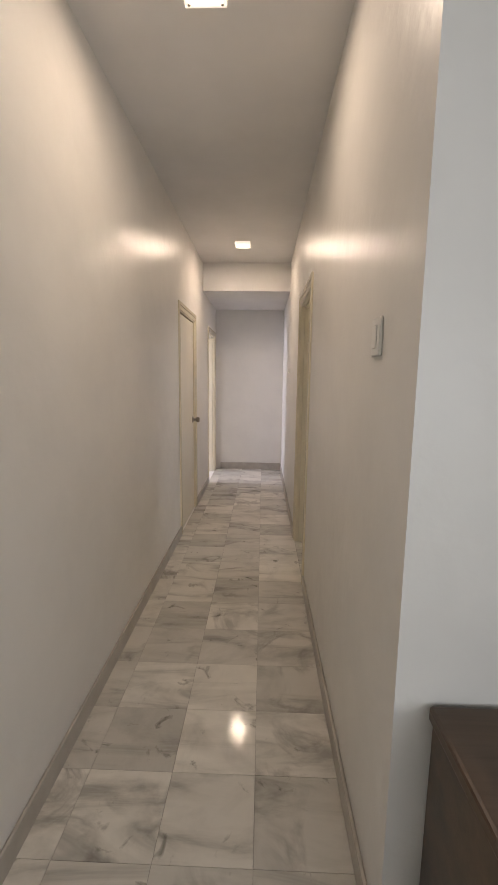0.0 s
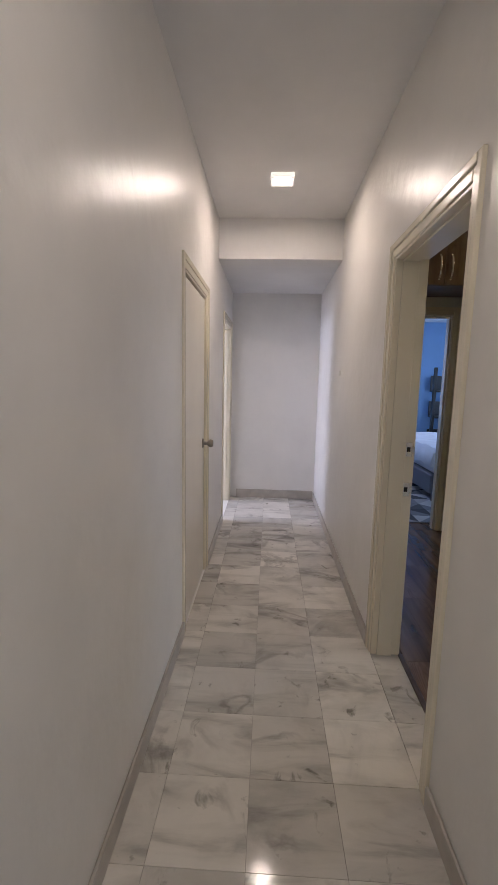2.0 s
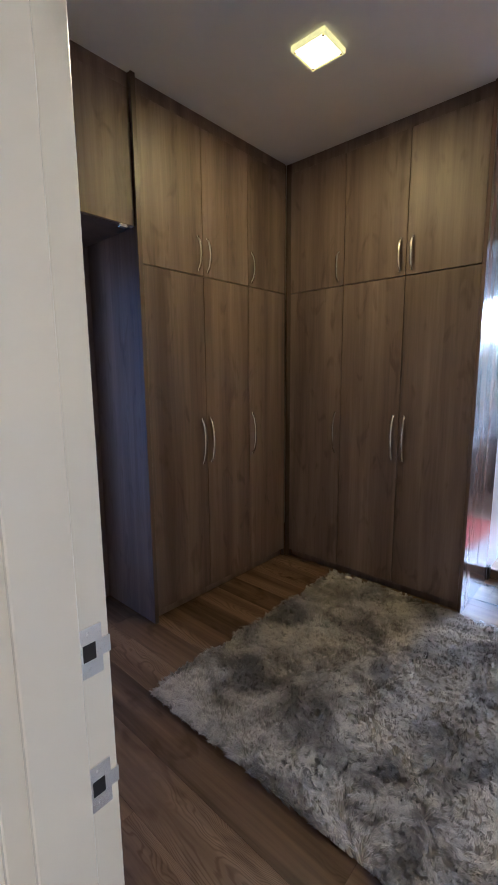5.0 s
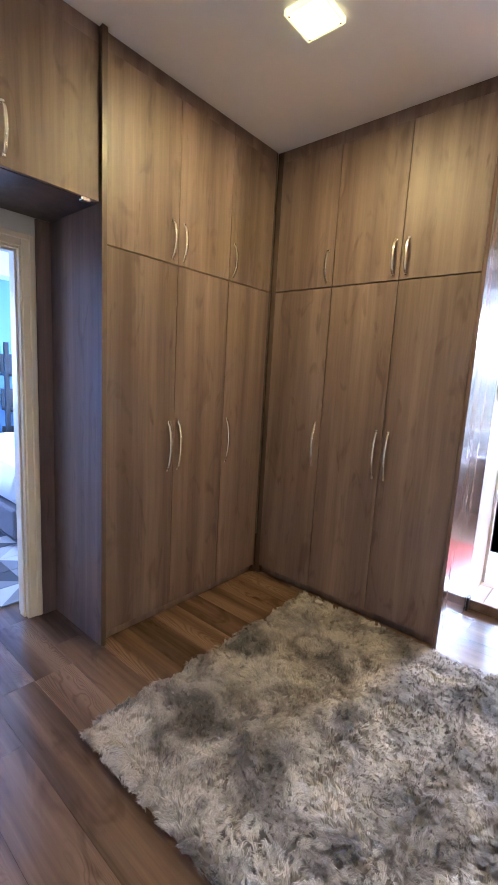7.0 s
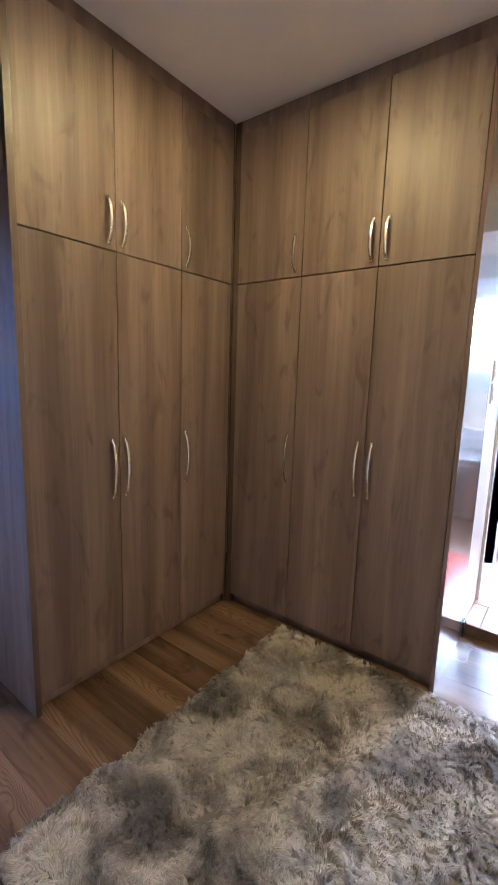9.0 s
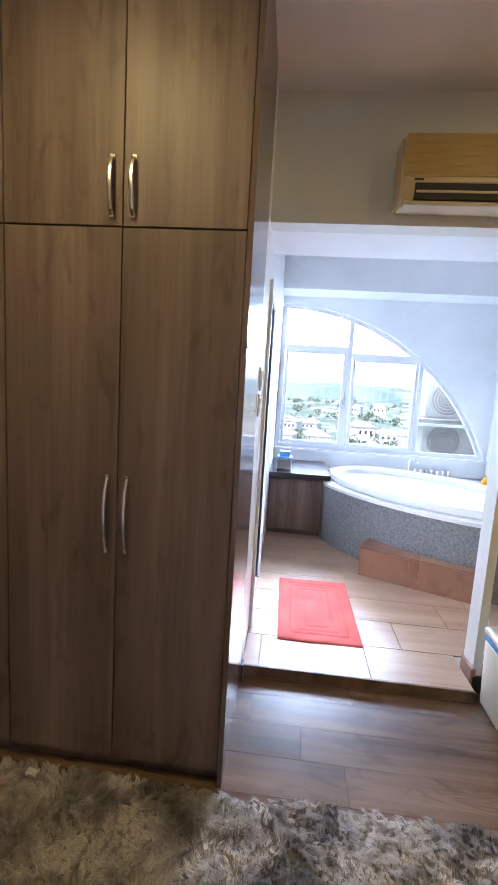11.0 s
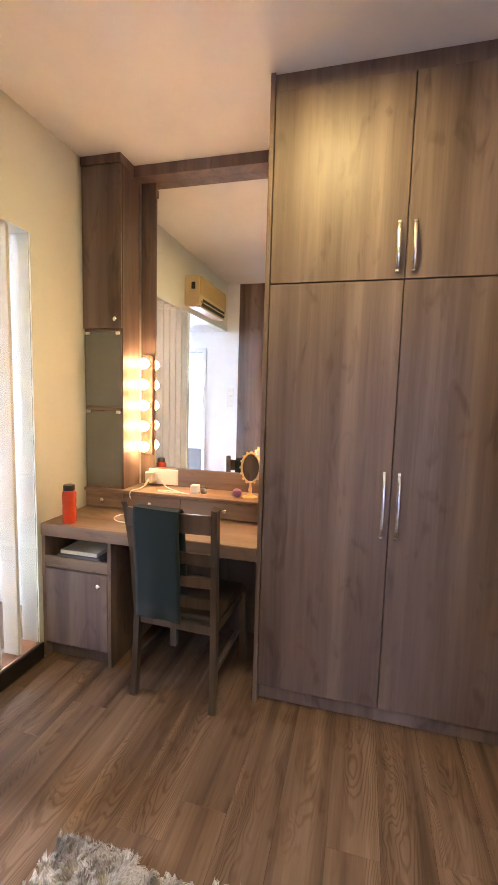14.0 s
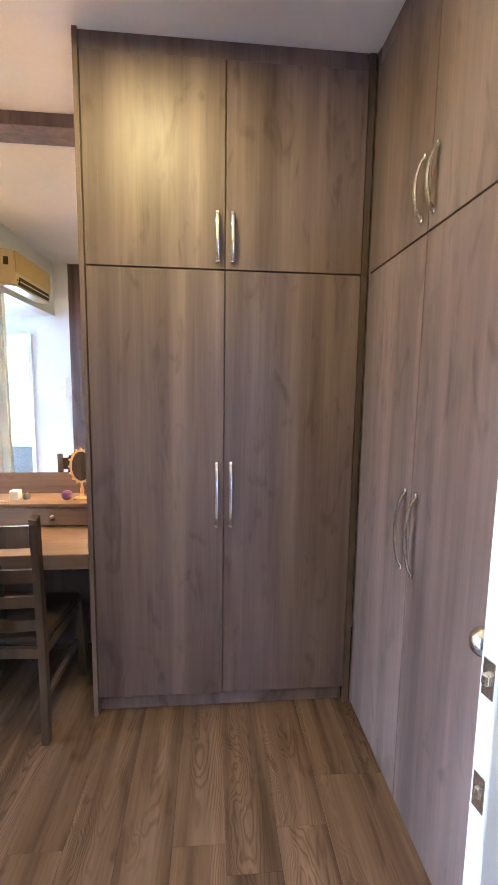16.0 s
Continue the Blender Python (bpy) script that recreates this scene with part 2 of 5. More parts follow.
WALL = paint("cream_wall_paint", (0.78, 0.76, 0.72), 0.34, 0.7)
WALL.node_tree.nodes["Principled BSDF"].inputs["Specular IOR Level"].default_value = 0.28
ROOM_WALL = paint("pale_grey_green_wall_paint", (0.70, 0.72, 0.66), 0.45, 0.15)
SLAT_PAINT = paint("cream_slat_paint", (0.80, 0.775, 0.71), 0.35, 0.02)
BATH_WALL = paint("white_bathroom_paint", (0.82, 0.84, 0.85), 0.3, 0.1)
BLUE_WALL = paint("light_blue_wall_paint", (0.27, 0.48, 0.76), 0.6, 0.15)
CEILING = paint("matt_white_ceiling_paint", (0.78, 0.77, 0.76), 0.8, 0.08)
FRAME = paint("cream_gloss_paint", (0.80, 0.735, 0.58), 0.25, 0.06, 0.04)
DOOR_WHITE = paint("white_gloss_door_paint", (0.79, 0.79, 0.74), 0.2, 0.06)
DOOR_CREAM = paint("cream_door_paint", (0.78, 0.74, 0.64), 0.3, 0.1)
WOOD = wood("brown_wardrobe_laminate", (0.104, 0.070, 0.058), (0.168, 0.117, 0.098), (0.240, 0.174, 0.147), 0.50)
WOOD_GLOSS = wood("polished_brown_end_panel", (0.104, 0.070, 0.058), (0.168, 0.117, 0.098), (0.240, 0.174, 0.147), 0.16)
WOOD_H = wood("brown_desk_laminate", (0.13, 0.085, 0.06), (0.20, 0.135, 0.095), (0.28, 0.19, 0.135), 0.4, 0)
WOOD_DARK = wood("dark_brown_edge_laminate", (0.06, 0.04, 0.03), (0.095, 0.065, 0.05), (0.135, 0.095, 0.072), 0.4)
PLANK = wood("brown_vinyl_plank", (0.060, 0.036, 0.023), (0.150, 0.092, 0.058), (0.245, 0.158, 0.103), 0.22, 1, True, 0.0, 0.9, True)
CHAIR_WOOD = wood("aged_brown_chair_wood", (0.030, 0.019, 0.012), (0.075, 0.050, 0.032), (0.15, 0.10, 0.064), 0.36)
MARBLE = marble("polished_white_marble", (0.69, 0.655, 0.595), (0.40, 0.39, 0.385), 0.09, 0.19)
SKIRT = plain("grey_stone_skirting", (0.47, 0.435, 0.385), 0.3, 0, 0.10, 9.0, 0.03)
MARBLE.node_tree.nodes["Principled BSDF"].inputs["Specular IOR Level"].default_value = 0.2
GROUT = plain("grey_grout", (0.40, 0.375, 0.34), 0.9, scale=200)
BATH_TILE = wood("brown_wood_look_tile", (0.35, 0.225, 0.145), (0.42, 0.275, 0.185), (0.48, 0.325, 0.225), 0.28, 1, False)
STEP_TILE = marble("red_brown_stone_tile", (0.34, 0.17, 0.105), (0.6, 0.45, 0.38), 0.3, 0.06, 0.3)
CHROME = plain("brushed_chrome", (0.88, 0.87, 0.84), 0.25, 1.0, 0.03, 120)
BLACK = plain("black_skirting", (0.015, 0.014, 0.014), 0.4)
WHITE_PLASTIC = plain("white_plastic", (0.78, 0.77, 0.73), 0.35, 0, 0.02)
CREAM_PLASTIC = plain("cream_bin_plastic", (0.72, 0.67, 0.54), 0.35, 0, 0.03)
TAUPE_PLASTIC = plain("taupe_bin_lid_plastic", (0.42, 0.37, 0.29), 0.4, 0, 0.03)
BLUE_PLASTIC = plain("blue_plastic", (0.10, 0.33, 0.72), 0.35)
AC_BODY = plain("yellowed_ac_plastic", (0.42, 0.29, 0.09), 0.32, 0, 0.05, 12)
AC_WHITE = plain("ivory_ac_plastic", (0.50, 0.40, 0.23), 0.35, 0, 0.03, 12)
DARK_SLOT = plain("dark_opening", (0.02, 0.018, 0.016), 0.7)
PORCELAIN = plain("white_acrylic", (0.86, 0.87, 0.87), 0.12, 0, 0.01)
ALUMINIUM = plain("white_powder_coated_aluminium", (0.74, 0.76, 0.78), 0.35, 0, 0.02)
MIRROR, _t, _b = nodes_of("mirror_silver", 0.01, 1.0)
_b.inputs["Base Color"].default_value = (0.90, 0.92, 0.91, 1)
GLASS = glass("clear_glass", (0.96, 0.98, 0.97))
# clear pane; the tan tint imitates the warm room's reflection and dims the slats
REFLECTION_TINT_GLASS = glass("clear_glass_reflection_tint", (0.86, 0.82, 0.74))
FROST = plain("grey_frosted_glass", (0.40, 0.40, 0.37), 0.2, 0, 0.03, 8, 0.02, Transmission_Weight=0.55)
LAMP_GLOW = glow("warm_diffuser", (1.0, 0.86, 0.48), 5.0)
CORRIDOR_GLOW = glow("white_diffuser", (1.0, 0.94, 0.84), 4.0)
BULB = glow("lit_frosted_bulb", (1.0, 0.58, 0.23), 20.0)
TUB_SIDE = plain("grey_mosaic_cladding", (0.29, 0.295, 0.30), 0.5, 0, 0.25, 60, 0.8)
COUNTER = plain("dark_stone_counter", (0.05, 0.045, 0.05), 0.2, 0, 0.2, 150)
MAT = cloth("coral_bath_mat_cotton", (0.62, 0.10, 0.085), (0.72, 0.14, 0.115), 260)
TOWEL = cloth("dark_green_towel", (0.0012, 0.009, 0.0105), (0.002, 0.013, 0.015), 300)
SEAT = plain("worn_brown_leather", (0.05, 0.035, 0.024), 0.45, 0, 0.2, 25)
ORANGE = plain("translucent_orange_plastic", (0.80, 0.10, 0.03), 0.2, 0, 0.05, Transmission_Weight=0.35)
BLACK_PLASTIC = plain("black_plastic", (0.02, 0.02, 0.02), 0.35)
ROOM_RIM = glow("yellowish_rim_glass", (1.0, 0.88, 0.32), 0.35)
RIM_GLOW = glow("frosted_rim_glass", (1.0, 0.93, 0.82), 0.8)
NICKEL = plain("aged_nickel", (0.36, 0.33, 0.29), 0.3, 1.0)
GOLD = plain("gilded_metal", (0.85, 0.64, 0.32), 0.45, 1.0, 0.1)
WHITE_CLOTH = cloth("white_cotton", (0.74, 0.75, 0.78), (0.82, 0.83, 0.86), 200, 0.2)
GREY_LEATHER = plain("grey_upholstery", (0.13, 0.13, 0.15), 0.5)
PINK = plain("pink_plastic", (0.75, 0.22, 0.35), 0.35)
PURPLE = plain("purple_plastic", (0.25, 0.10, 0.25), 0.3)
YELLOW = plain("yellow_rubber", (0.95, 0.55, 0.05), 0.4)
PAPER = plain("label_paper", (0.70, 0.66, 0.60), 0.6)
BROWN_PRINT = plain("brown_print", (0.16, 0.11, 0.09), 0.6)
LIVING_WOOD = wood("dark_sideboard_wood", (0.05, 0.03, 0.018), (0.09, 0.055, 0.032), (0.13, 0.08, 0.05), 0.35, 0)


def shag_material():
    """Long pile in silver grey with darker clouds; each strand a little different."""
    m, t, b = nodes_of("silver_shag_pile", 0.75)
    c = coords(t)
    n = add(t, "ShaderNodeTexNoise", Scale=4.2, Detail=4.0, Roughness=0.6, Distortion=0.8)
    t.links.new(c.outputs[0], n.inputs["Vector"])
    r = ramp(t, [(0.36, (0.085, 0.075, 0.068)), (0.47, (0.27, 0.24, 0.215)), (0.6, (0.53, 0.485, 0.435))])
    t.links.new(n.outputs["Fac"], r.inputs[0])
    geo = t.nodes.new("ShaderNodeNewGeometry")
    val = t.nodes.new("ShaderNodeMapRange")
    val.inputs["To Min"].default_value, val.inputs["To Max"].default_value = 0.68, 1.34
    t.links.new(geo.outputs["Random Per Island"], val.inputs[0])
    hue = t.nodes.new("ShaderNodeHueSaturation")
    t.links.new(val.outputs[0], hue.inputs["Value"])
    t.links.new(r.outputs[0], hue.inputs["Color"])
    t.links.new(hue.outputs[0], b.inputs["Base Color"])
    b.inputs["Sheen Weight"].default_value = 0.4
    return m


SHAG = shag_material()
RUG_BASE = cloth("rug_backing", (0.18, 0.165, 0.15), (0.30, 0.275, 0.25), 120)


# ---- mesh helpers ----
def box(bm, x0, x1, y0, y1, z0, z1, bevel=0.0, seg=1):
    r = bmesh.ops.create_cube(bm, size=1.0, matrix=Matrix.Translation(((x0 + x1) / 2, (y0 + y1) / 2, (z0 + z1) / 2)) @ Matrix.Diagonal((abs(x1 - x0), abs(y1 - y0), abs(z1 - z0), 1)))
    if bevel:
        edges = list({e for v in r["verts"] for e in v.link_edges})
        bmesh.ops.bevel(bm, geom=edges, offset=bevel, segments=seg, affect="EDGES", profile=0.5)
    return bm


def boxed(*args, **kw):
    return box(bmesh.new(), *args, **kw)


def lathe(bm, profile, n=20, m=None):
    """Turns a profile of (radius, height) about local z."""
    rings = []
    m = m or Matrix.Identity(4)
    for r, z in profile:
        rings.append([bm.verts.new(m @ Vector((r * math.cos(a), r * math.sin(a), z))) for a in (2 * math.pi * i / n for i in range(n))])
    for a, b in zip(rings, rings[1:]):
        for i in range(n):
            bm.faces.new((a[i], a[(i + 1) % n], b[(i + 1) % n], b[i]))
    bm.faces.new(rings[0][::-1])
    bm.faces.new(rings[-1])
    return bm


def tube(bm, pts, rx, ry=None, n=8, side=Vector((1, 0, 0)), square=False):
    """A rod along points; rx across the side direction, ry the other way."""
    ry = ry or rx
    pts = [Vector(p) for p in pts]
    rings = []
    for i, p in enumerate(pts):
        d = (pts[min(i + 1, len(pts) - 1)] - pts[max(i - 1, 0)]).normalized()
        u = (side - d * side.dot(d)).normalized()
        v = d.cross(u)
        if square:
            ring = [(1, 1), (-1, 1), (-1, -1), (1, -1)]
        else:
            ring = [(math.cos(2 * math.pi * k / n), math.sin(2 * math.pi * k / n)) for k in range(n)]
        rings.append([bm.verts.new(p + u * (a * rx) + v * (b * ry)) for a, b in ring])
    k = len(rings[0])
    for a, b in zip(rings, rings[1:]):
        for i in range(k):
            bm.faces.new((a[i], a[(i + 1) % k], b[(i + 1) % k], b[i]))
    bm.faces.new(rings[0][::-1])
    bm.faces.new(rings[-1])
    return bm


def prism(bm, outline, z0, z1):
    """An upright prism over a closed plan outline."""
    lo = [bm.verts.new((x, y, z0)) for x, y in outline]
    hi = [bm.verts.new((x, y, z1)) for x, y in outline]
    n = len(outline)
    for i in range(n):
        bm.faces.new((lo[i], lo[(i + 1) % n], hi[(i + 1) % n], hi[i]))
    bm.faces.new(hi)
    bm.faces.new(lo[::-1])
    return bm


def mesh_of(name, bm, material, smooth=False):
    bmesh.ops.recalc_face_normals(bm, faces=bm.faces)
    me = bpy.data.meshes.new(name)
    bm.to_mesh(me)
    bm.free()
    me.materials.append(material)
    if smooth:
        me.polygons.foreach_set("use_smooth", [True] * len(me.polygons))
        me.set_sharp_from_angle(angle=radians(35))
    return me


def part(name, bm, material, parent=None, label="", smooth=False, at=None):
    ob = new(name, mesh_of(name, bm, material, smooth))
    if at is not None:
        ob.matrix_basis = at
    if parent is not None:
        ob.parent = parent
    return tagged(ob, label) if label else ob


def thing(name, m, label, category, group=""):
    ob = new(name)
    ob.empty_display_size = 0.05
    ob.matrix_basis = m
    return tagged(ob, label, category, group)


def structure(name, bm, material, label, category=""):
    return tagged(part(name, bm, material), label, category or name.split("_")[0], "", "structure")


def wall_bm(x0, x1, y0, y1, z0, z1, holes=(), along="y"):
    """A wall slab; holes are (from, to, bottom, top) along its length and go right through."""
    bm = bmesh.new()
    lo, hi = (y0, y1) if along == "y" else (x0, x1)
    cuts = sorted({lo, hi, *(h[0] for h in holes), *(h[1] for h in holes)})
    for a, b in zip(cuts, cuts[1:]):
        spans = [(z0, z1)]
        for h in holes:
            if h[0] <= a and b <= h[1]:
                spans = [s for u, v in spans for s in ((u, min(v, h[2])), (max(u, h[3]), v)) if s[1] - s[0] > 1e-4]
        for u, v in spans:
            box(bm, *((x0, x1, a, b) if along == "y" else (a, b, y0, y1)), u, v)
    bmesh.ops.remove_doubles(bm, verts=bm.verts, dist=1e-5)
    return bm


# ---- large structure ----
XL, XR, XI = -0.233, 0.80, 0.95          # corridor walls; dressing-room face of the shared wall
CEIL, CCEIL, LOWC = 2.94, 2.76, 2.44
BZ = 0.06                                # bathroom floor above the dressing room's

structure("wall_corridor_west", wall_bm(XL - 0.15, XL, -4.0, 6.97, -0.1, 3.05, [(3.93, 4.725, 0, 2.005), (5.895, 6.64, 0, 2.02)]), WALL, "cream painted corridor wall with a closed and an open door", "wall")
structure("wall_corridor_east", wall_bm(XR, XI, 1.0, 6.97, -0.1, 3.05, [(3.005, 3.785, -0.2, 2.022)]), WALL, "cream painted corridor wall with the dressing room doorway", "wall")
structure("wall_corridor_end", boxed(XL, XR, 6.823, 6.97, -0.1, 3.05), WALL, "white painted wall that ends the corridor", "wall")
structure("ceiling_corridor", boxed(XL, XR, -4.0, 5.395, CCEIL, 3.05), CEILING, "flat white painted corridor ceiling", "ceiling")
structure("ceiling_corridor_low", boxed(XL, XR, 5.395, 6.823, LOWC, 3.05), CEILING, "lowered white ceiling with a beam face at the corridor's end", "ceiling")
structure("wall_living_north", boxed(XI, 4.25, 1.0, 1.18, -0.1, 3.05), WALL, "plain white wall of the room the corridor opens from", "wall")
structure("wall_living_south", boxed(-0.4, 4.25, -4.15, -4.0, -0.1, 3.05), WALL, "plain white wall behind the start of the walk", "wall")
structure("wall_living_east", boxed(4.1, 4.25, -4.0, 1.0, -0.1, 3.05), WALL, "plain white wall", "wall")
structure("ceiling_living", boxed(XR, 4.1, -4.0, 1.0, CCEIL, 3.05), CEILING, "plain white ceiling", "ceiling")
structure("floor_living", boxed(XR, 4.1, -4.0, 1.0, -0.1, 0.0), MARBLE, "pale polished marble floor", "floor")

structure("ceiling_dressing", boxed(XI, 4.109, 1.18, 5.80, CEIL, 3.06), CEILING, "flat white dressing room ceiling", "ceiling")
structure("wall_air_conditioner", wall_bm(4.109, 4.23, 1.18, 3.945, -0.1, 3.06, [(2.714, 3.945, -0.2, 2.353), (1.89, 2.67, 0.085, 2.354)]), ROOM_WALL, "pale grey-green wall with a wide opening to the bathroom", "wall")
structure("wall_passage", wall_bm(3.952, 7.14, 3.945, 4.06, -0.1, 3.06, [(4.43, 5.10, 0.062, 2.10)], "x"), BATH_WALL, "pale painted wall with a doorway to the shower room", "wall")
structure("wall_behind_wardrobe", boxed(3.97, 4.10, 4.06, 5.93, -0.1, 3.06), ROOM_WALL, "plain painted wall behind the wardrobe", "wall")
structure("wall_bedroom_side", wall_bm(XI, 4.10, 5.80, 5.93, -0.1, 3.06, [(1.10, 1.905, -0.2, 2.07)], "x"), ROOM_WALL, "wall with the doorway to the blue bedroom", "wall")

structure("floor_bathroom_base", box(boxed(4.231, 7.0, 1.5, 3.945, -0.1, BZ - 0.008), 4.02, 4.231, 2.73, 3.945, -0.1, BZ - 0.008), GROUT, "grey mortar bed under the bathroom tiles", "floor")
structure("wall_bathroom_south", boxed(4.23, 7.14, 1.38, 1.5, -0.1, 3.06), BATH_WALL, "white painted bathroom wall", "wall")
structure("ceiling_bathroom", boxed(4.23, 7.14, 1.5, 3.945, CEIL, 3.06), CEILING, "white bathroom ceiling", "ceiling")
structure("beam_lintel", boxed(4.23, 4.63, 1.5, 3.945, 2.353, CEIL), BATH_WALL, "wide white boxed beam over the bathroom opening", "beam")
structure("beam_window", boxed(6.62, 6.99, 1.5, 3.945, 2.60, CEIL), BATH_WALL, "white beam above the arched window", "beam")
structure("trim_beam", boxed(6.60, 6.62, 1.5, 3.945, 2.60, 2.645), BATH_WALL, "narrow white edge strip on the beam", "trim")

# window wall with the half arch
ARC_Y, ARC_Z, ARC_R, SILL = 3.93, -0.05, 2.57, 0.86


def arc_z(y):
    return ARC_Z + math.sqrt(max(ARC_R ** 2 - (ARC_Y - y) ** 2, 0.0))


bm = bmesh.new()
Y_END = ARC_Y - math.sqrt(ARC_R ** 2 - (SILL - ARC_Z) ** 2)
ys = [Y_END + (3.945 - Y_END) * i / 40 for i in range(41)]
box(bm, 6.99, 7.14, 1.38, 3.945, -0.1, SILL)
box(bm, 6.99, 7.14, 1.38, Y_END, SILL, 3.06)
for a, b in zip(ys, ys[1:]):
    va, vb = arc_z(min(a, ARC_Y)), arc_z(min(b, ARC_Y))
    q = [[bm.verts.new((x, y, z)) for y, z in ((a, va), (b, vb), (b, 3.06), (a, 3.06))] for x in (6.99, 7.14)]
    bm.faces.new(q[0])
    bm.faces.new(q[1])
    bm.faces.new((q[0][0], q[0][1], q[1][1], q[1][0]))
structure("wall_window", bm, BATH_WALL, "white bathroom wall with a half-arched window opening", "wall")

# bedroom shell
structure("wall_bedroom_north", boxed(XI - 1.3, 4.25, 9.6, 9.75, -0.1, 3.06), BLUE_WALL, "light blue bedroom wall", "wall")
structure("wall_bedroom_east", boxed(4.10, 4.25, 5.93, 9.6, -0.1, 3.06), BLUE_WALL, "light blue bedroom wall", "wall")
structure("wall_bedroom_west", boxed(XI - 0.15, XI, 6.97, 9.6, -0.1, 3.06), BLUE_WALL, "light blue bedroom wall", "wall")
structure("ceiling_bedroom", boxed(XI, 4.10, 5.93, 9.6, 2.85, 3.06), CEILING, "white bedroom ceiling", "ceiling")
structure("floor_bedroom", boxed(XI, 4.10, 5.80, 9.6, -0.1, 0.0), PLANK, "brown plank floor of the bedroom", "floor")
structure("trim_bedroom_cove", boxed(XI, 4.10, 9.25, 9.6, 2.52, 2.85), CEILING, "white ceiling cove in the bedroom", "trim")

# room at the corridor's end
structure("wall_end_room_west", boxed(-3.2, -3.05, 5.0, 7.9, -0.1, 3.06), WALL, "plain white wall", "wall")
structure("wall_end_room_south", boxed(-3.05, XL - 0.15, 5.0, 5.15, -0.1, 3.06), WALL, "plain white wall", "wall")
structure("wall_end_room_north", boxed(-3.05, XL - 0.15, 7.75, 7.9, -0.1, 3.06), WALL, "plain white wall", "wall")
structure("ceiling_end_room", boxed(-3.05, XL - 0.15, 5.15, 7.75, 2.85, 3.06), CEILING, "white ceiling", "ceiling")
structure("floor_end_room", boxed(-3.05, XL - 0.15, 5.15, 7.75, -0.1, -0.002), MARBLE, "pale marble floor", "floor")
structure("wall_end_room_east", boxed(XL - 0.15, XL, 6.97, 7.9, -0.1, 3.06), WALL, "plain white wall", "wall")

# shower room
structure("wall_shower_north", boxed(4.1, 6.0, 5.3, 5.42, -0.1, 3.06), BATH_WALL, "white tiled shower wall", "wall")
structure("wall_shower_east", boxed(5.88, 6.0, 4.06, 5.3, -0.1, 3.06), BATH_WALL, "white shower wall", "wall")
structure("ceiling_shower", boxed(4.1, 5.88, 4.06, 5.3, 2.5, 3.06), CEILING, "white shower ceiling", "ceiling")
structure("floor_shower", boxed(4.1, 5.88, 4.06, 5.3, -0.1, BZ), BATH_TILE, "tiled shower room floor", "floor")

floor_corridor = structure("floor_corridor", boxed(XL - 0.15, 0.945, -4.0, 6.823, -0.1, -0.006), GROUT, "polished white marble tiles with grey veins", "floor")
floor_dressing = structure("floor_dressing", boxed(0.945, 4.02, 1.18, 5.80, -0.1, -0.010), WOOD_DARK, "brown wood-look vinyl plank floor", "floor")
structure("trim_threshold", boxed(0.945, 0.972, 3.005, 3.785, -0.02, 0.004, bevel=0.003), WOOD_DARK, "dark wooden threshold strip in the doorway", "trim")


# ---- skirtings ----
def skirting(name, x0, x1, y0, y1, h, material, label):
    structure(name, boxed(x0, x1, y0, y1, -0.005, h, bevel=0.006, seg=2), material, label, "baseboard")


T = 0.014
for n, y0, y1 in (("a", -3.0, 3.862), ("b", 4.793, 5.828)):
    skirting("baseboard_west_" + n, XL, XL + T, y0, y1, 0.085, SKIRT, "grey marble skirting along the corridor wall")
for n, y0, y1 in (("a", 1.0, 2.938), ("b", 3.852, 6.823)):
    skirting("baseboard_east_" + n, XR - T, XR, y0, y1, 0.085, SKIRT, "grey marble skirting along the corridor wall")
skirting("baseboard_end", XL + 0.075, XR - T, 6.823 - T, 6.823, 0.10, SKIRT, "grey marble skirting on the end wall")
skirting("baseboard_screen", 4.109 - 0.015, 4.109, 1.87, 2.72, 0.092, BLACK, "black skirting below the slatted screen")
skirting("baseboard_passage", 3.955, 4.02, 3.93, 3.945, 0.092, BLACK, "black skirting on the passage wall")
skirting("baseboard_post", 4.095, 4.235, 2.70, 2.728, 0.13, STEP_TILE, "brown tile skirting at the foot of the white post")


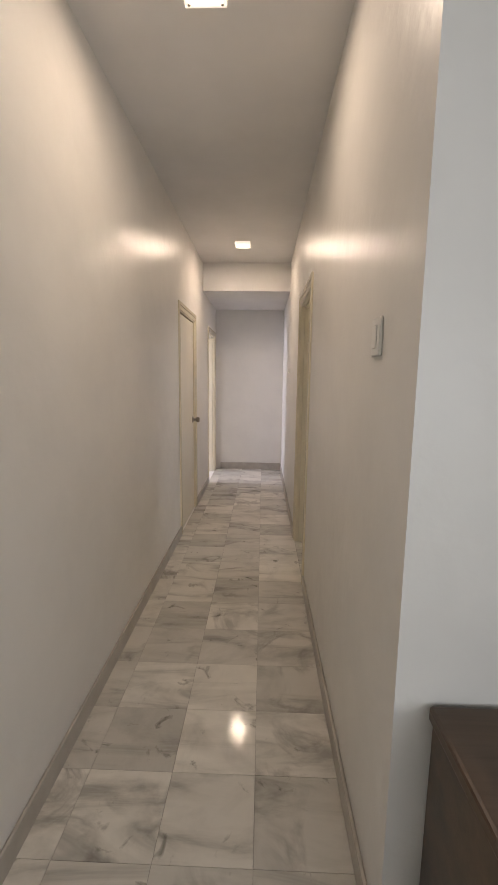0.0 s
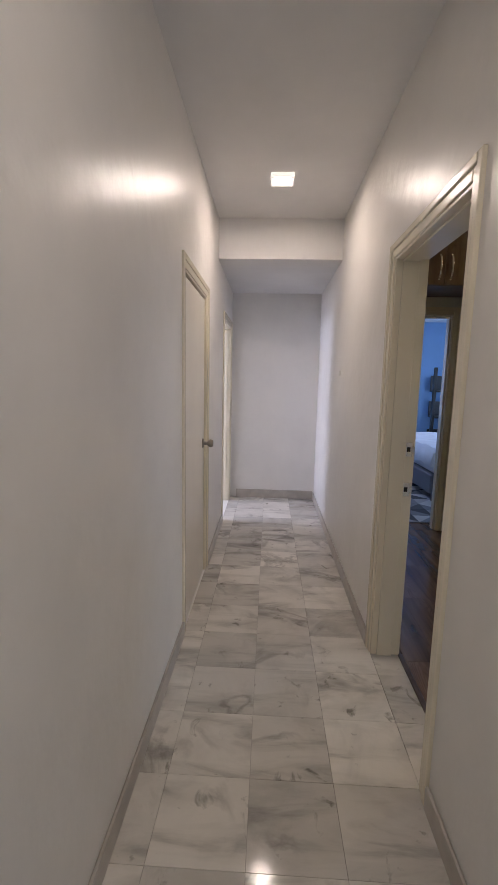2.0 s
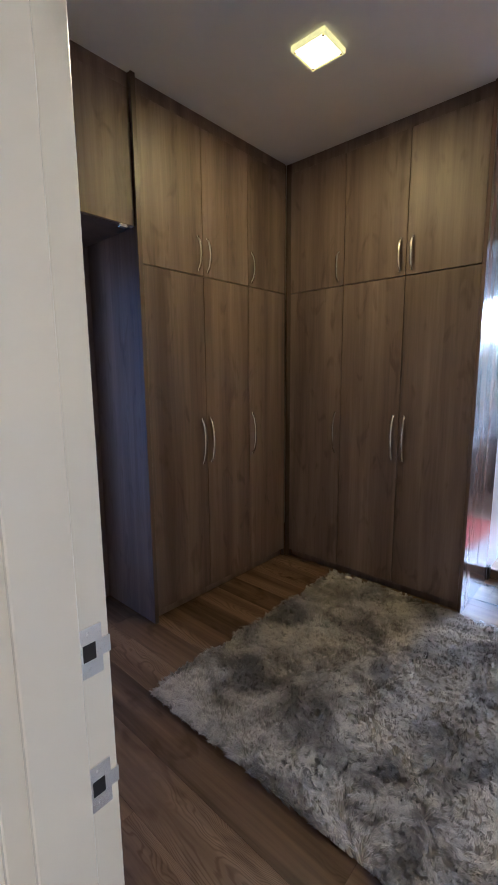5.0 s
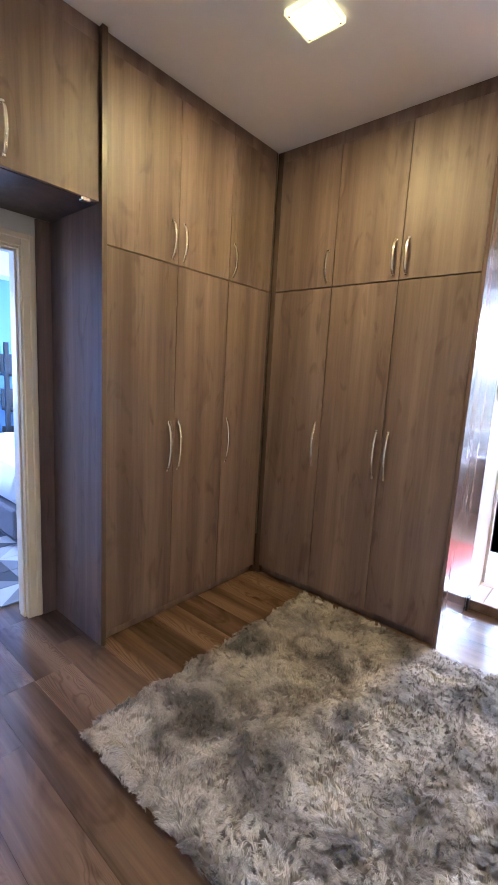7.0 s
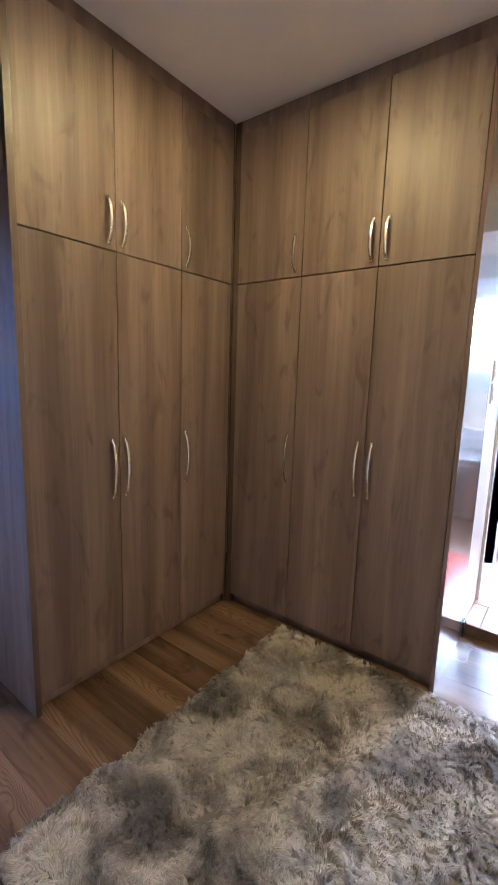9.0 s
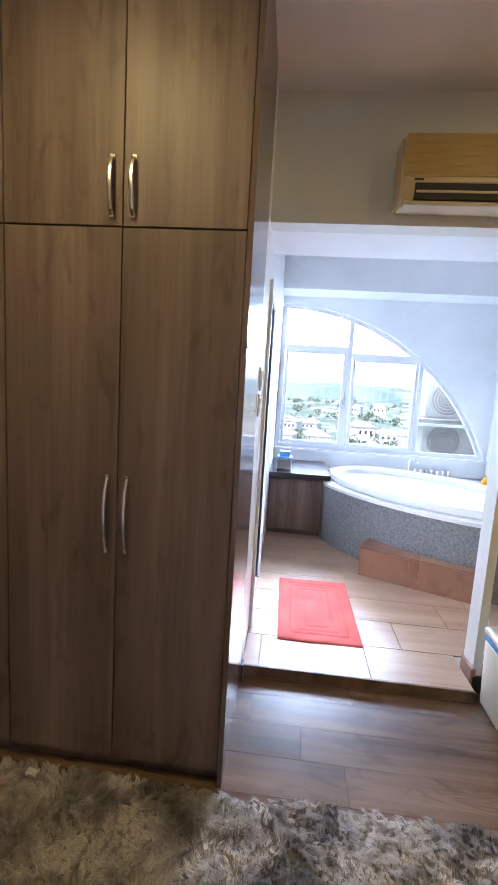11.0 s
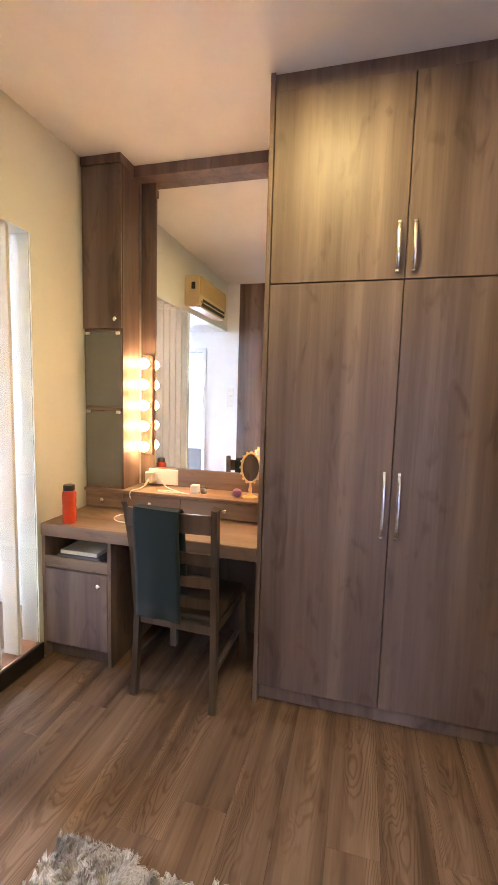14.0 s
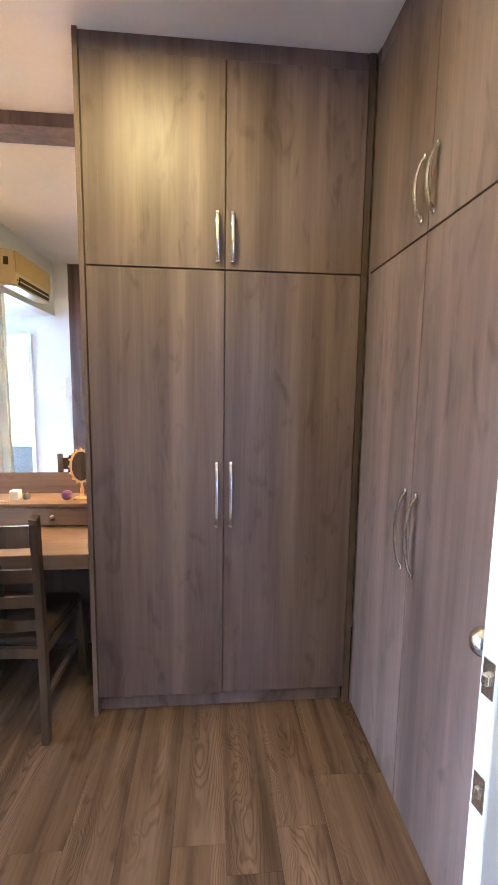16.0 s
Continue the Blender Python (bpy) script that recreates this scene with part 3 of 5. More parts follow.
# ---- door frames ----
def door_frame(name, m, w, top, depth, label, far=True):
    """Local x across the opening (0..w), y through the wall (0..depth), stepped architraves on both faces."""
    ob = tagged(new(name), label, "door frame", "", "structure")
    ob.matrix_basis = m
    a, b = 0.036, 0.068
    def face(bm, x0, x1, z0, z1, p, y):
        if y == 0:
            box(bm, x0, x1, -p, 0.012, z0, z1, bevel=0.006, seg=3)
        else:
            box(bm, x0, x1, depth - 0.012, depth + p, z0, z1, bevel=0.006, seg=3)
    for side in (0, 1):
        bm = bmesh.new()
        x_in, x_out = (0.0, -1) if side == 0 else (w, 1)
        box(bm, *sorted((x_in - x_out * 0.012, x_in + x_out * 0.02)), 0.0, depth, 0, top, bevel=0.002)
        box(bm, *sorted((x_in - x_out * 0.024, x_in - x_out * 0.012)), 0.03, depth - 0.045, 0, top - 0.012, bevel=0.002)
        for y in (0, 1) if far else (0,):
            face(bm, *sorted((x_in, x_in + x_out * (a + 0.009))), 0, top + a + 0.009, 0.007, y)
            face(bm, *sorted((x_in + x_out * a, x_in + x_out * b)), 0, top + b, 0.014, y)
        part("jamb", bm, FRAME, ob)
    bm = bmesh.new()
    box(bm, 0.012, w - 0.012, 0.0, depth, top - 0.012, top + 0.02, bevel=0.002)
    box(bm, 0.024, w - 0.024, 0.03, depth - 0.045, top - 0.024, top - 0.012, bevel=0.002)
    for y in (0, 1) if far else (0,):
        face(bm, 0, w, top, top + a + 0.009, 0.0068, y)
        face(bm, -a, w + a, top + a, top + b, 0.0138, y)
    part("head", bm, FRAME, ob)
    return ob


def R(x, y, z=0.0, rz=0.0):
    return pose(x, y, z, 0, 0, rz)


frame_main = door_frame("door_frame_1", R(XR, 3.785, 0, -90), 0.78, 2.022, 0.15, "cream gloss door frame with two strike plates")
door_frame("door_frame_2", R(XL, 3.93, 0, 90), 0.795, 2.005, 0.15, "cream gloss frame round a closed door", False)
door_frame("door_frame_3", R(XL, 5.895, 0, 90), 0.745, 2.02, 0.15, "cream gloss frame of an open doorway")
door_frame("door_frame_4", R(1.10, 5.80, 0, 0), 0.805, 2.07, 0.13, "cream moulded frame of the bedroom doorway")
bm = bmesh.new()
for x0, x1, z0, z1 in ((4.38, 4.43, BZ, 2.15), (5.10, 5.15, BZ, 2.15), (4.43, 5.10, 2.10, 2.15)):
    box(bm, x0, x1, 3.925, 4.08, z0, z1, bevel=0.003)
structure("door_frame_5", bm, ALUMINIUM, "white frame of the shower doorway", "door frame")


def strike_plate(z):
    bm = bmesh.new()
    for z0, z1, y0, y1 in ((z - 0.035, z - 0.012, 3.7735, 3.7765), (z + 0.012, z + 0.035, 3.7735, 3.7765)):
        box(bm, 0.905, 0.938, 3.7705, 3.7735, z0, z1)
    box(bm, 0.905, 0.911, 3.7705, 3.7735, z - 0.012, z + 0.012)
    box(bm, 0.929, 0.950, 3.7705, 3.7735, z - 0.012, z + 0.012)
    tube(bm, [(0.92, 3.7735, z + 0.025), (0.92, 3.769, z + 0.025)], 0.003, n=6)
    tube(bm, [(0.92, 3.7735, z - 0.025), (0.92, 3.769, z - 0.025)], 0.003, n=6)
    plate = part("strike_plate", bm, CHROME, None, "chrome strike plate")
    plate.parent = frame_main
    plate.matrix_parent_inverse = frame_main.matrix_basis.inverted()
    hole = part("bolt_hole", boxed(0.911, 0.929, 3.7715, 3.774, z - 0.012, z + 0.012), DARK_SLOT)
    hole.parent = plate
    hole.matrix_parent_inverse = Matrix.Identity(4)


strike_plate(1.112)
strike_plate(0.908)


# ---- doors ----
def knob(bm, m):
    lathe(bm, [(0.033, 0), (0.034, 0.004), (0.028, 0.010), (0.013, 0.014), (0.012, 0.034), (0.022, 0.042), (0.028, 0.054), (0.028, 0.066), (0.021, 0.076), (0.008, 0.078)], 40, m)


def panel_door(name, m, w, h, material, label, panels):
    """Local x from the hinge to the free edge, y thickness (0..0.036), panels sunk on both faces with a raised field."""
    ob = thing(name, m, label, "door")
    bm = bmesh.new()
    zs = [0.0]
    for a, b in panels:
        zs += [a, b]
    zs.append(h)
    st = 0.115
    box(bm, 0, st, 0, 0.036, 0.008, h, bevel=0.002)
    box(bm, w - st, w, 0, 0.036, 0.008, h, bevel=0.002)
    for i in range(0, len(zs), 2):
        box(bm, st, w - st, 0.0003, 0.0357, max(zs[i], 0.008), zs[i + 1])
    part("frame", bm, material, ob)
    for a, b in panels:
        bm = bmesh.new()
        box(bm, st - 0.002, w - st + 0.002, 0.011, 0.025, a - 0.002, b + 0.002)
        for y0, y1 in ((0.005, 0.012), (0.024, 0.031)):
            box(bm, st + 0.05, w - st - 0.05, y0, y1, a + 0.05, b - 0.05, bevel=0.006)
        for y0, y1 in ((0.0025, 0.013), (0.023, 0.0335)):
            for x0, x1, z0, z1 in ((st, w - st, a, a + 0.018), (st, w - st, b - 0.018, b), (st, st + 0.018, a + 0.018, b - 0.018), (w - st - 0.018, w - st, a + 0.018, b - 0.018)):
                box(bm, x0, x1, y0, y1, z0, z1, bevel=0.005, seg=2)
        part("panel", bm, material, ob)
    return ob


main_door = panel_door("panelled_door", R(0.983, 3.035, 0, 9.0), 0.895, 2.085, DOOR_WHITE, "white gloss panelled door standing wide open into the room", [(0.20, 0.78), (0.94, 1.30), (1.42, 1.87)])
for y, turn in ((0.036, -90), (0.0, 90)):
    bm = bmesh.new()
    knob(bm, pose(0.830, y, 1.105, turn, 0, 0))
    part("door_knob", bm, CHROME, main_door, "round chrome knob", True)
    bm = bmesh.new()
    lathe(bm, [(0.031, 0), (0.031, 0.006), (0.024, 0.020), (0.021, 0.022)], 24, pose(0.830, y, 0.905, turn, 0, 0))
    box(bm, 0.827, 0.833, *sorted((y + (0.02 if y else -0.02), y + (0.0235 if y else -0.0235))), 0.894, 0.906)
    part("deadlock", bm, CHROME, main_door, "round chrome deadlock cylinder", True)
for z in (1.10, 0.90):
    bm = bmesh.new()
    box(bm, 0.893, 0.8965, 0.006, 0.030, z - 0.032, z + 0.032, bevel=0.001)
    box(bm, 0.895, 0.906 if z > 1 else 0.900, 0.012, 0.025, z - 0.010, z + 0.010, bevel=0.003)
    part("latch_plate", bm, CHROME, main_door, "chrome latch plate on the edge")
for z in (0.22, 1.0, 1.8):
    bm = bmesh.new()
    tube(bm, [(-0.006, -0.004, z - 0.05), (-0.006, -0.004, z + 0.05)], 0.006)
    part("hinge", bm, CHROME, main_door)

ldoor = thing("flush_door", R(XL - 0.012, 3.945, 0, 90), "closed flat cream door in the corridor", "door")
part("leaf", boxed(0.0, 0.765, 0.0, 0.04, 0.006, 1.985, bevel=0.003), DOOR_CREAM, ldoor)
bm = bmesh.new()
knob(bm, pose(0.70, 0.0, 0.985, 90, 0, 0))
part("door_knob", bm, NICKEL, ldoor, "round aged metal knob", True)


# ---- wardrobes ----
def bow_handle(bm, x, z0, z1, y=0.0):
    """A bowed flat bar on two feet, standing out towards -y."""
    n = 14
    pts = []
    for i in range(n + 1):
        s = i / n
        pts.append((x, y - 0.004 - 0.030 * math.sin(math.pi * s) ** 0.55, z0 + (z1 - z0) * s))
    tube(bm, pts, 0.0085, 0.006, 8, Vector((1, 0, 0)))
    for z in (z0, z1):
        box(bm, x - 0.008, x + 0.008, y - 0.010, y, z - 0.011, z + 0.011, bevel=0.003)
    return bm


def cabinet(name, m, z0, z1, doors, depth, hz, label, group, sides=(0.0, 0.0), plinth=0.0, filler=0.0, material=None):
    """Local x along the front, y into the carcass. doors: (from, to, where the handle sits)."""
    material = material or WOOD
    x0, x1 = doors[0][0] - sides[0], doors[-1][1] + sides[1]
    ob = thing(name, m, label, "wardrobe", group)
    part("body", boxed(x0, x1, 0.0215, depth, z0, z1), WOOD_DARK, ob)
    for k, s in enumerate(sides):
        if s:
            e = (x0, doors[0][0] - 0.001) if k == 0 else (doors[-1][1] + 0.001, x1)
            part("side_panel", boxed(e[0] - (0.001 if k == 0 else -0.0), e[1], -0.004, depth + 0.001, z0, z1 + filler, bevel=0.001), material, ob)
    for a, b, hx in doors:
        d = part("door", boxed(a + 0.0022, b - 0.0022, 0.0, 0.019, z0 + (0.002 if plinth == 0 else 0.0), z1 - 0.004, bevel=0.0012), material, ob)
        part("handle", bow_handle(bmesh.new(), hx, hz[0], hz[1]), CHROME, d, "bowed chrome handle", True)
    if plinth:
        part("plinth", boxed(doors[0][0], doors[-1][1], 0.038, 0.06, 0.0, plinth - 0.001), material, ob)
    if filler:
        part("top_filler", boxed(doors[0][0], doors[-1][1], 0.006, 0.03, z1 - 0.001, z1 + filler), WOOD_DARK if filler < 0.02 else material, ob)
    return ob


SPLIT, TOPZ, FILL = 2.052, 2.872, 0.066
LO, UP = (0.915, 1.19), (2.085, 2.265)
G = "built-in wardrobes"
LBL_T = "tall brown wood-grain wardrobe unit with bowed chrome handles"
LBL_U = "brown wood-grain overhead wardrobe unit up to the ceiling"
# against the bedroom wall
mA = R(0, 5.287)
for z0, z1, hz, nm, lb, pl, fi in ((0.065, SPLIT, LO, "tall_wardrobe", LBL_T, 0.065, 0), (SPLIT, TOPZ, UP, "overhead_wardrobe", LBL_U, 0, FILL)):
    cabinet(nm, mA, z0, z1, [(2.078, 2.519, 2.478), (2.519, 2.922, 2.552)], 0.5, hz, lb, G, (0, 0), pl, fi)
    cabinet(nm, mA, z0, z1, [(2.923, 3.330, 2.955)], 0.5, hz, lb, G, (0, 0), pl, fi)
cabinet("overhead_wardrobe", mA, 2.225, TOPZ, [(1.13, 1.60, 1.555), (1.60, 2.05, 1.645)], 0.5, (2.27, 2.45), "brown overhead cupboard bridging the bedroom doorway", G, (0, 0), 0, FILL)
structure("trim_niche_panel", boxed(2.053, 2.077, 5.272, 5.798, 0, CEIL), WOOD, "dark wood-grain panel lining the passage to the bedroom", "trim")
structure("trim_niche_edge", boxed(2.050, 2.0775, 5.267, 5.2717, 0, CEIL, bevel=0.001), WOOD_DARK, "dark edge strip on the niche panel", "trim")
structure("trim_niche_panel_west", boxed(1.075, 1.10, 5.272, 5.772, 0, CEIL), WOOD, "dark wood-grain panel lining the passage to the bedroom", "trim")
structure("trim_niche_back", boxed(1.976, 2.0525, 5.786, 5.7985, 0, 2.224), WOOD, "dark wood-grain strip beside the bedroom door frame", "trim")
structure("trim_niche_side", boxed(XI, 1.075, 5.30, 5.80, 0, CEIL), WOOD, "wood-grain filler between wall and wardrobe", "trim")
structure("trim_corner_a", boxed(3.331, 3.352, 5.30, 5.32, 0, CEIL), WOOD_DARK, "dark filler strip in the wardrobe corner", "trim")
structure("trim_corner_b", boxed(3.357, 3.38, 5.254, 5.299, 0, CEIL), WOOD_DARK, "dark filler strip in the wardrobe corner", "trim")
# across from the doorway
mB = R(3.35, 5.252, 0, -90)
for z0, z1, hz, nm, lb, pl, fi in ((0.065, SPLIT, LO, "tall_wardrobe", LBL_T, 0.065, 0), (SPLIT, TOPZ, UP, "overhead_wardrobe", LBL_U, 0, FILL)):
    cabinet(nm, mB, z0, z1, [(0.0, 0.441, 0.400)], 0.6, hz, lb, G, (0, 0), pl, fi)
    cabinet(nm, mB, z0, z1, [(0.442, 0.865, 0.828), (0.865, 1.288, 0.902)], 0.6, hz, lb, G, (0, 0), pl, fi)
structure("trim_wardrobe_end", boxed(3.346, 3.95, 3.944, 3.9635, 0, CEIL), WOOD_GLOSS, "glossy brown end panel of the wardrobe", "trim")
# beside the dressing table
mC = R(2.826, 1.868, 0, 180)
for z0, z1, hz, nm, lb, pl, fi in ((0.09, SPLIT, (0.925, 1.21), "tall_wardrobe", LBL_T, 0.09, 0), (SPLIT, TOPZ, (2.09, 2.28), "overhead_wardrobe", LBL_U, 0, FILL)):
    cabinet(nm, mC, z0, z1, [(0.0, 0.582, 0.550), (0.582, 1.180, 0.614)], 0.6, hz, lb, G, (0, 0), pl, fi)
structure("trim_wardrobe_side", boxed(2.828, 2.848, 1.255, 1.875, 0, CEIL), WOOD, "brown side panel of the wardrobe beside the dressing table", "trim")
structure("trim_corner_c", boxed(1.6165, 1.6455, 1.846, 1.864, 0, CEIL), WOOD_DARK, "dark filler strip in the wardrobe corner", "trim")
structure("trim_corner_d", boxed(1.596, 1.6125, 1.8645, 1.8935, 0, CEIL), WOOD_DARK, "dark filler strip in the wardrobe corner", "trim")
# behind the open door
mD = R(1.616, 1.894, 0, 90)
for z0, z1, hz, nm, lb, pl, fi in ((0.03, SPLIT, (0.925, 1.20), "tall_wardrobe", LBL_T, 0.03, 0), (SPLIT, TOPZ, (2.10, 2.29), "overhead_wardrobe", LBL_U, 0, FILL)):
    cabinet(nm, mD, z0, z1, [(0.0, 0.505, 0.465), (0.505, 1.0, 0.545)], 0.64, hz, lb, G, (0, 0), pl, fi)
structure("trim_wardrobe_back_end", boxed(0.96, 1.612, 2.897, 2.915, 0, CEIL), WOOD, "brown end panel of the wardrobe behind the door", "trim")


# ---- ceiling lamps ----
def ceiling_lamp(x, y, z, size, material, label):
    ob = thing("ceiling_lamp", R(x, y, z), label, "ceiling lamp", "square ceiling lamps")
    s = size / 2
    bm = bmesh.new()
    for x0, x1, y0, y1 in ((-s, s, -s, -s + 0.012), (-s, s, s - 0.012, s), (-s, -s + 0.012, -s + 0.012, s - 0.012), (s - 0.012, s, -s + 0.012, s - 0.012)):
        box(bm, x0, x1, y0, y1, -0.024, 0.0, bevel=0.002)
    part("rim", bm, RIM_GLOW if material == CORRIDOR_GLOW else ROOM_RIM, ob, "frosted glass rim")
    part("diffuser", boxed(-s + 0.012, s - 0.012, -s + 0.012, s - 0.012, -0.021, -0.004, bevel=0.004, seg=2), material, ob, "glowing white diffuser")
    for a in (-1, 1):
        for b in (-1, 1):
            bm = bmesh.new()
            tube(bm, [(a * (s - 0.016), b * (s - 0.016), -0.026), (a * (s - 0.016), b * (s - 0.016), -0.020)], 0.006)
            part("screw", bm, CHROME, ob)


for lx, ly in ((0.27, 1.80), (0.27, 4.68)):
    ceiling_lamp(lx, ly, CCEIL, 0.15, CORRIDOR_GLOW, "lit square frosted glass lamp on the corridor ceiling")
for lx, ly in ((2.55, 4.51), (2.60, 2.48)):
    ceiling_lamp(lx, ly, CEIL, 0.18, LAMP_GLOW, "lit square frosted glass lamp on the dressing room ceiling")


# ---- bathroom ----
# half-arched window: bars and panes
window = tagged(new("window_1"), "white aluminium half-arched window with clear panes", "window", "", "structure")
XW0, XW1 = 7.03, 7.085


def wbar(y0, y1, z0, z1, name="mullion"):
    part(name, boxed(XW0, XW1, y0, y1, z0, z1, bevel=0.004), ALUMINIUM, window)


wbar(Y_END - 0.02, 3.945, SILL - 0.005, SILL + 0.045, "sill_bar")
wbar(3.885, 3.944, SILL + 0.045, 2.50)
wbar(3.105, 3.16, SILL + 0.045, arc_z(3.13) - 0.02)
wbar(2.285, 2.335, SILL + 0.045, arc_z(2.3) - 0.02)
wbar(3.16, 3.885, 2.01, 2.068, "transom")
wbar(2.335, 3.105, 1.945, 2.0, "transom")
wbar(1.66, 2.285, 1.215, 1.245, "transom")
pts = [(7.0575, ARC_Y - (ARC_R - 0.02) * math.cos(a), ARC_Z + (ARC_R - 0.02) * math.sin(a)) for a in (math.radians(21.5 + (90 - 21.5) * i / 30) for i in range(31))]
bm = bmesh.new()
tube(bm, pts, 0.027, 0.022, 4, Vector((1, 0, 0)), True)
part("arch_bar", bm, ALUMINIUM, window)
for a, b, z0, z1 in ((3.15, 3.89, 0.90, 2.02), (2.33, 3.11, 0.90, 1.95)):
    for x0, x1, y0, y1, u, v in ((7.02, 7.06, a + 0.012, a + 0.052, z0 + 0.006, z1 - 0.006), (7.02, 7.06, b - 0.052, b - 0.012, z0 + 0.006, z1 - 0.006), (7.02, 7.06, a + 0.052, b - 0.052, z0 + 0.006, z0 + 0.05), (7.02, 7.06, a + 0.052, b - 0.052, z1 - 0.05, z1 - 0.006)):
        part("sash_bar", boxed(x0, x1, y0, y1, u, v, bevel=0.003), ALUMINIUM, window)
for y, z in ((3.18, 1.42), (3.86, 1.42)):
    bm = bmesh.new()
    box(bm, 7.005, 7.022, y - 0.012, y + 0.012, z - 0.05, z + 0.05, bevel=0.004)
    box(bm, 6.985, 7.008, y - 0.007, y + 0.007, z - 0.07, z + 0.01, bevel=0.003)
    part("window_handle", bm, CHROME, window)
bm = bmesh.new()
prev = None
for i in range(31):
    y = Y_END + (3.93 - Y_END) * i / 30
    cur = (bm.verts.new((7.07, y, SILL)), bm.verts.new((7.07, y, arc_z(y))))
    if prev:
        bm.faces.new((prev[0], cur[0], cur[1], prev[1]))
    prev = cur
pane = part("pane", bm, GLASS, window, "clear window glass")
sol = pane.modifiers.new("thickness", "SOLIDIFY")
sol.thickness = 0.005
pane.visible_shadow = False
structure("trim_window_sill", boxed(6.95, 7.03, Y_END - 0.03, 3.944, SILL - 0.03, SILL - 0.003, bevel=0.004), PORCELAIN, "white window sill", "trim")

# vanity unit under the window
unit = thing("bathroom_cabinet", R(6.164, 3.39, BZ), "low brown wood-grain bathroom cabinet", "cabinet")
part("body", boxed(0.02, 0.80, 0, 0.55, 0.05, 0.60), WOOD, unit)
part("door", boxed(0, 0.019, 0.03, 0.545, 0.06, 0.585, bevel=0.002), WOOD, unit)
part("plinth", boxed(0.05, 0.80, 0.01, 0.54, 0.0, 0.05), WOOD_DARK, unit)
tagged(part("stone_worktop", boxed(6.12, 6.985, 3.33, 3.944, 0.662, 0.712, bevel=0.004), COUNTER), "dark polished stone worktop on the bathroom cabinet", "worktop")

# corner bath
CX, CY = 6.985, 1.505
bath = thing("corner_bath", R(CX, CY, BZ), "white corner bath in a curved grey mosaic surround", "bathtub")


def corner_outline(r, inset=0.0, n=36, y_stop=1.90):
    pts = [(-inset, inset)]
    for i in range(n + 1):
        a = math.radians(90 + 90 * i / n)
        pts.append((min(r * math.cos(a) + 0.0, -inset), max(min(r * math.sin(a), y_stop), inset)))
    out = []
    for p in pts:
        if not out or (abs(p[0] - out[-1][0]) + abs(p[1] - out[-1][1])) > 1e-4:
            out.append(p)
    return out


part("surround", prism(bmesh.new(), corner_outline(2.06, 0, 36, 1.88), 0.0, 0.555), TUB_SIDE, bath, "grey mosaic surround")
part("ledge", prism(bmesh.new(), corner_outline(2.075, 0.002, 36, 1.89), 0.556, 0.585), PORCELAIN, bath)
bm = bmesh.new()
rings = []


def tub_ring(k, z):
    """An oval lying across the corner's diagonal, k metres inside the rim."""
    vs = []
    for i in range(96):
        a = 2 * math.pi * i / 96
        p, q = (1.02 - k) * math.cos(a), (0.665 - k) * math.sin(a)
        vs.append(bm.verts.new((-0.95 + (p - q) * 0.7071, 0.95 + (p + q) * 0.7071, z)))
    return vs


for k, z in ((0.012, 0.586), (0.0, 0.600), (0.0, 0.638), (0.008, 0.652), (0.022, 0.657), (0.065, 0.652), (0.085, 0.635), (0.115, 0.50), (0.19, 0.30), (0.30, 0.24), (0.50, 0.225)):
    rings.append(tub_ring(k, z))
for a, b in zip(rings, rings[1:]):
    for i in range(96):
        bm.faces.new((a[i], a[(i + 1) % 96], b[(i + 1) % 96], b[i]))
bm.faces.new(rings[-1])
part("basin", bm, PORCELAIN, bath, "glossy white basin", True)
for i in range(7):
    bm = bmesh.new()
    lathe(bm, [(0.022, 0), (0.024, 0.010), (0.012, 0.020), (0.012, 0.048), (0.021, 0.056), (0.021, 0.076), (0.012, 0.084)], 14, pose(-0.085, 0.80 - 0.062 * i, 0.586))
    part("bath_control", bm, CHROME, bath, "small chrome bath control", True)
bm = bmesh.new()
tube(bm, [(-0.09, 0.875, 0.58), (-0.09, 0.875, 0.70), (-0.095, 0.875, 0.75), (-0.12, 0.855, 0.775), (-0.17, 0.825, 0.77)], 0.010)
lathe(bm, [(0.012, 0), (0.030, 0.02), (0.032, 0.035)], 14, pose(-0.18, 0.818, 0.775, 160, 0, 0))
part("hand_shower", bm, CHROME, bath, "chrome hand shower on a post", True)

# step in front of the bath
u = Vector((4.989 - 5.338, 2.324 - 3.127, 0)).normalized()
step_m = Matrix(((u.x, -u.y, 0, 5.338), (u.y, u.x, 0, 3.127), (0, 0, 1, BZ), (0, 0, 0, 1)))
step = thing("bath_step", step_m, "red-brown stone tiled step in front of the bath", "step")
part("core", boxed(0.01, 0.865, 0.01, 0.42, 0, 0.225), GROUT, step)
for x0, x1 in ((0.0, 0.46), (0.463, 0.875)):
    part("riser_tile", boxed(x0, x1, 0.0, 0.012, 0.0, 0.222, bevel=0.002), STEP_TILE, step)
    part("tread_tile", boxed(x0 - 0.004, x1 + 0.004 if x1 > 0.8 else x1, -0.006, 0.42, 0.225, 0.240, bevel=0.003), STEP_TILE, step)
for x0, x1 in ((0.0, 0.010), (0.865, 0.875)):
    part("end_tile", boxed(x0, x1, 0.013, 0.42, 0.0, 0.224), STEP_TILE, step)

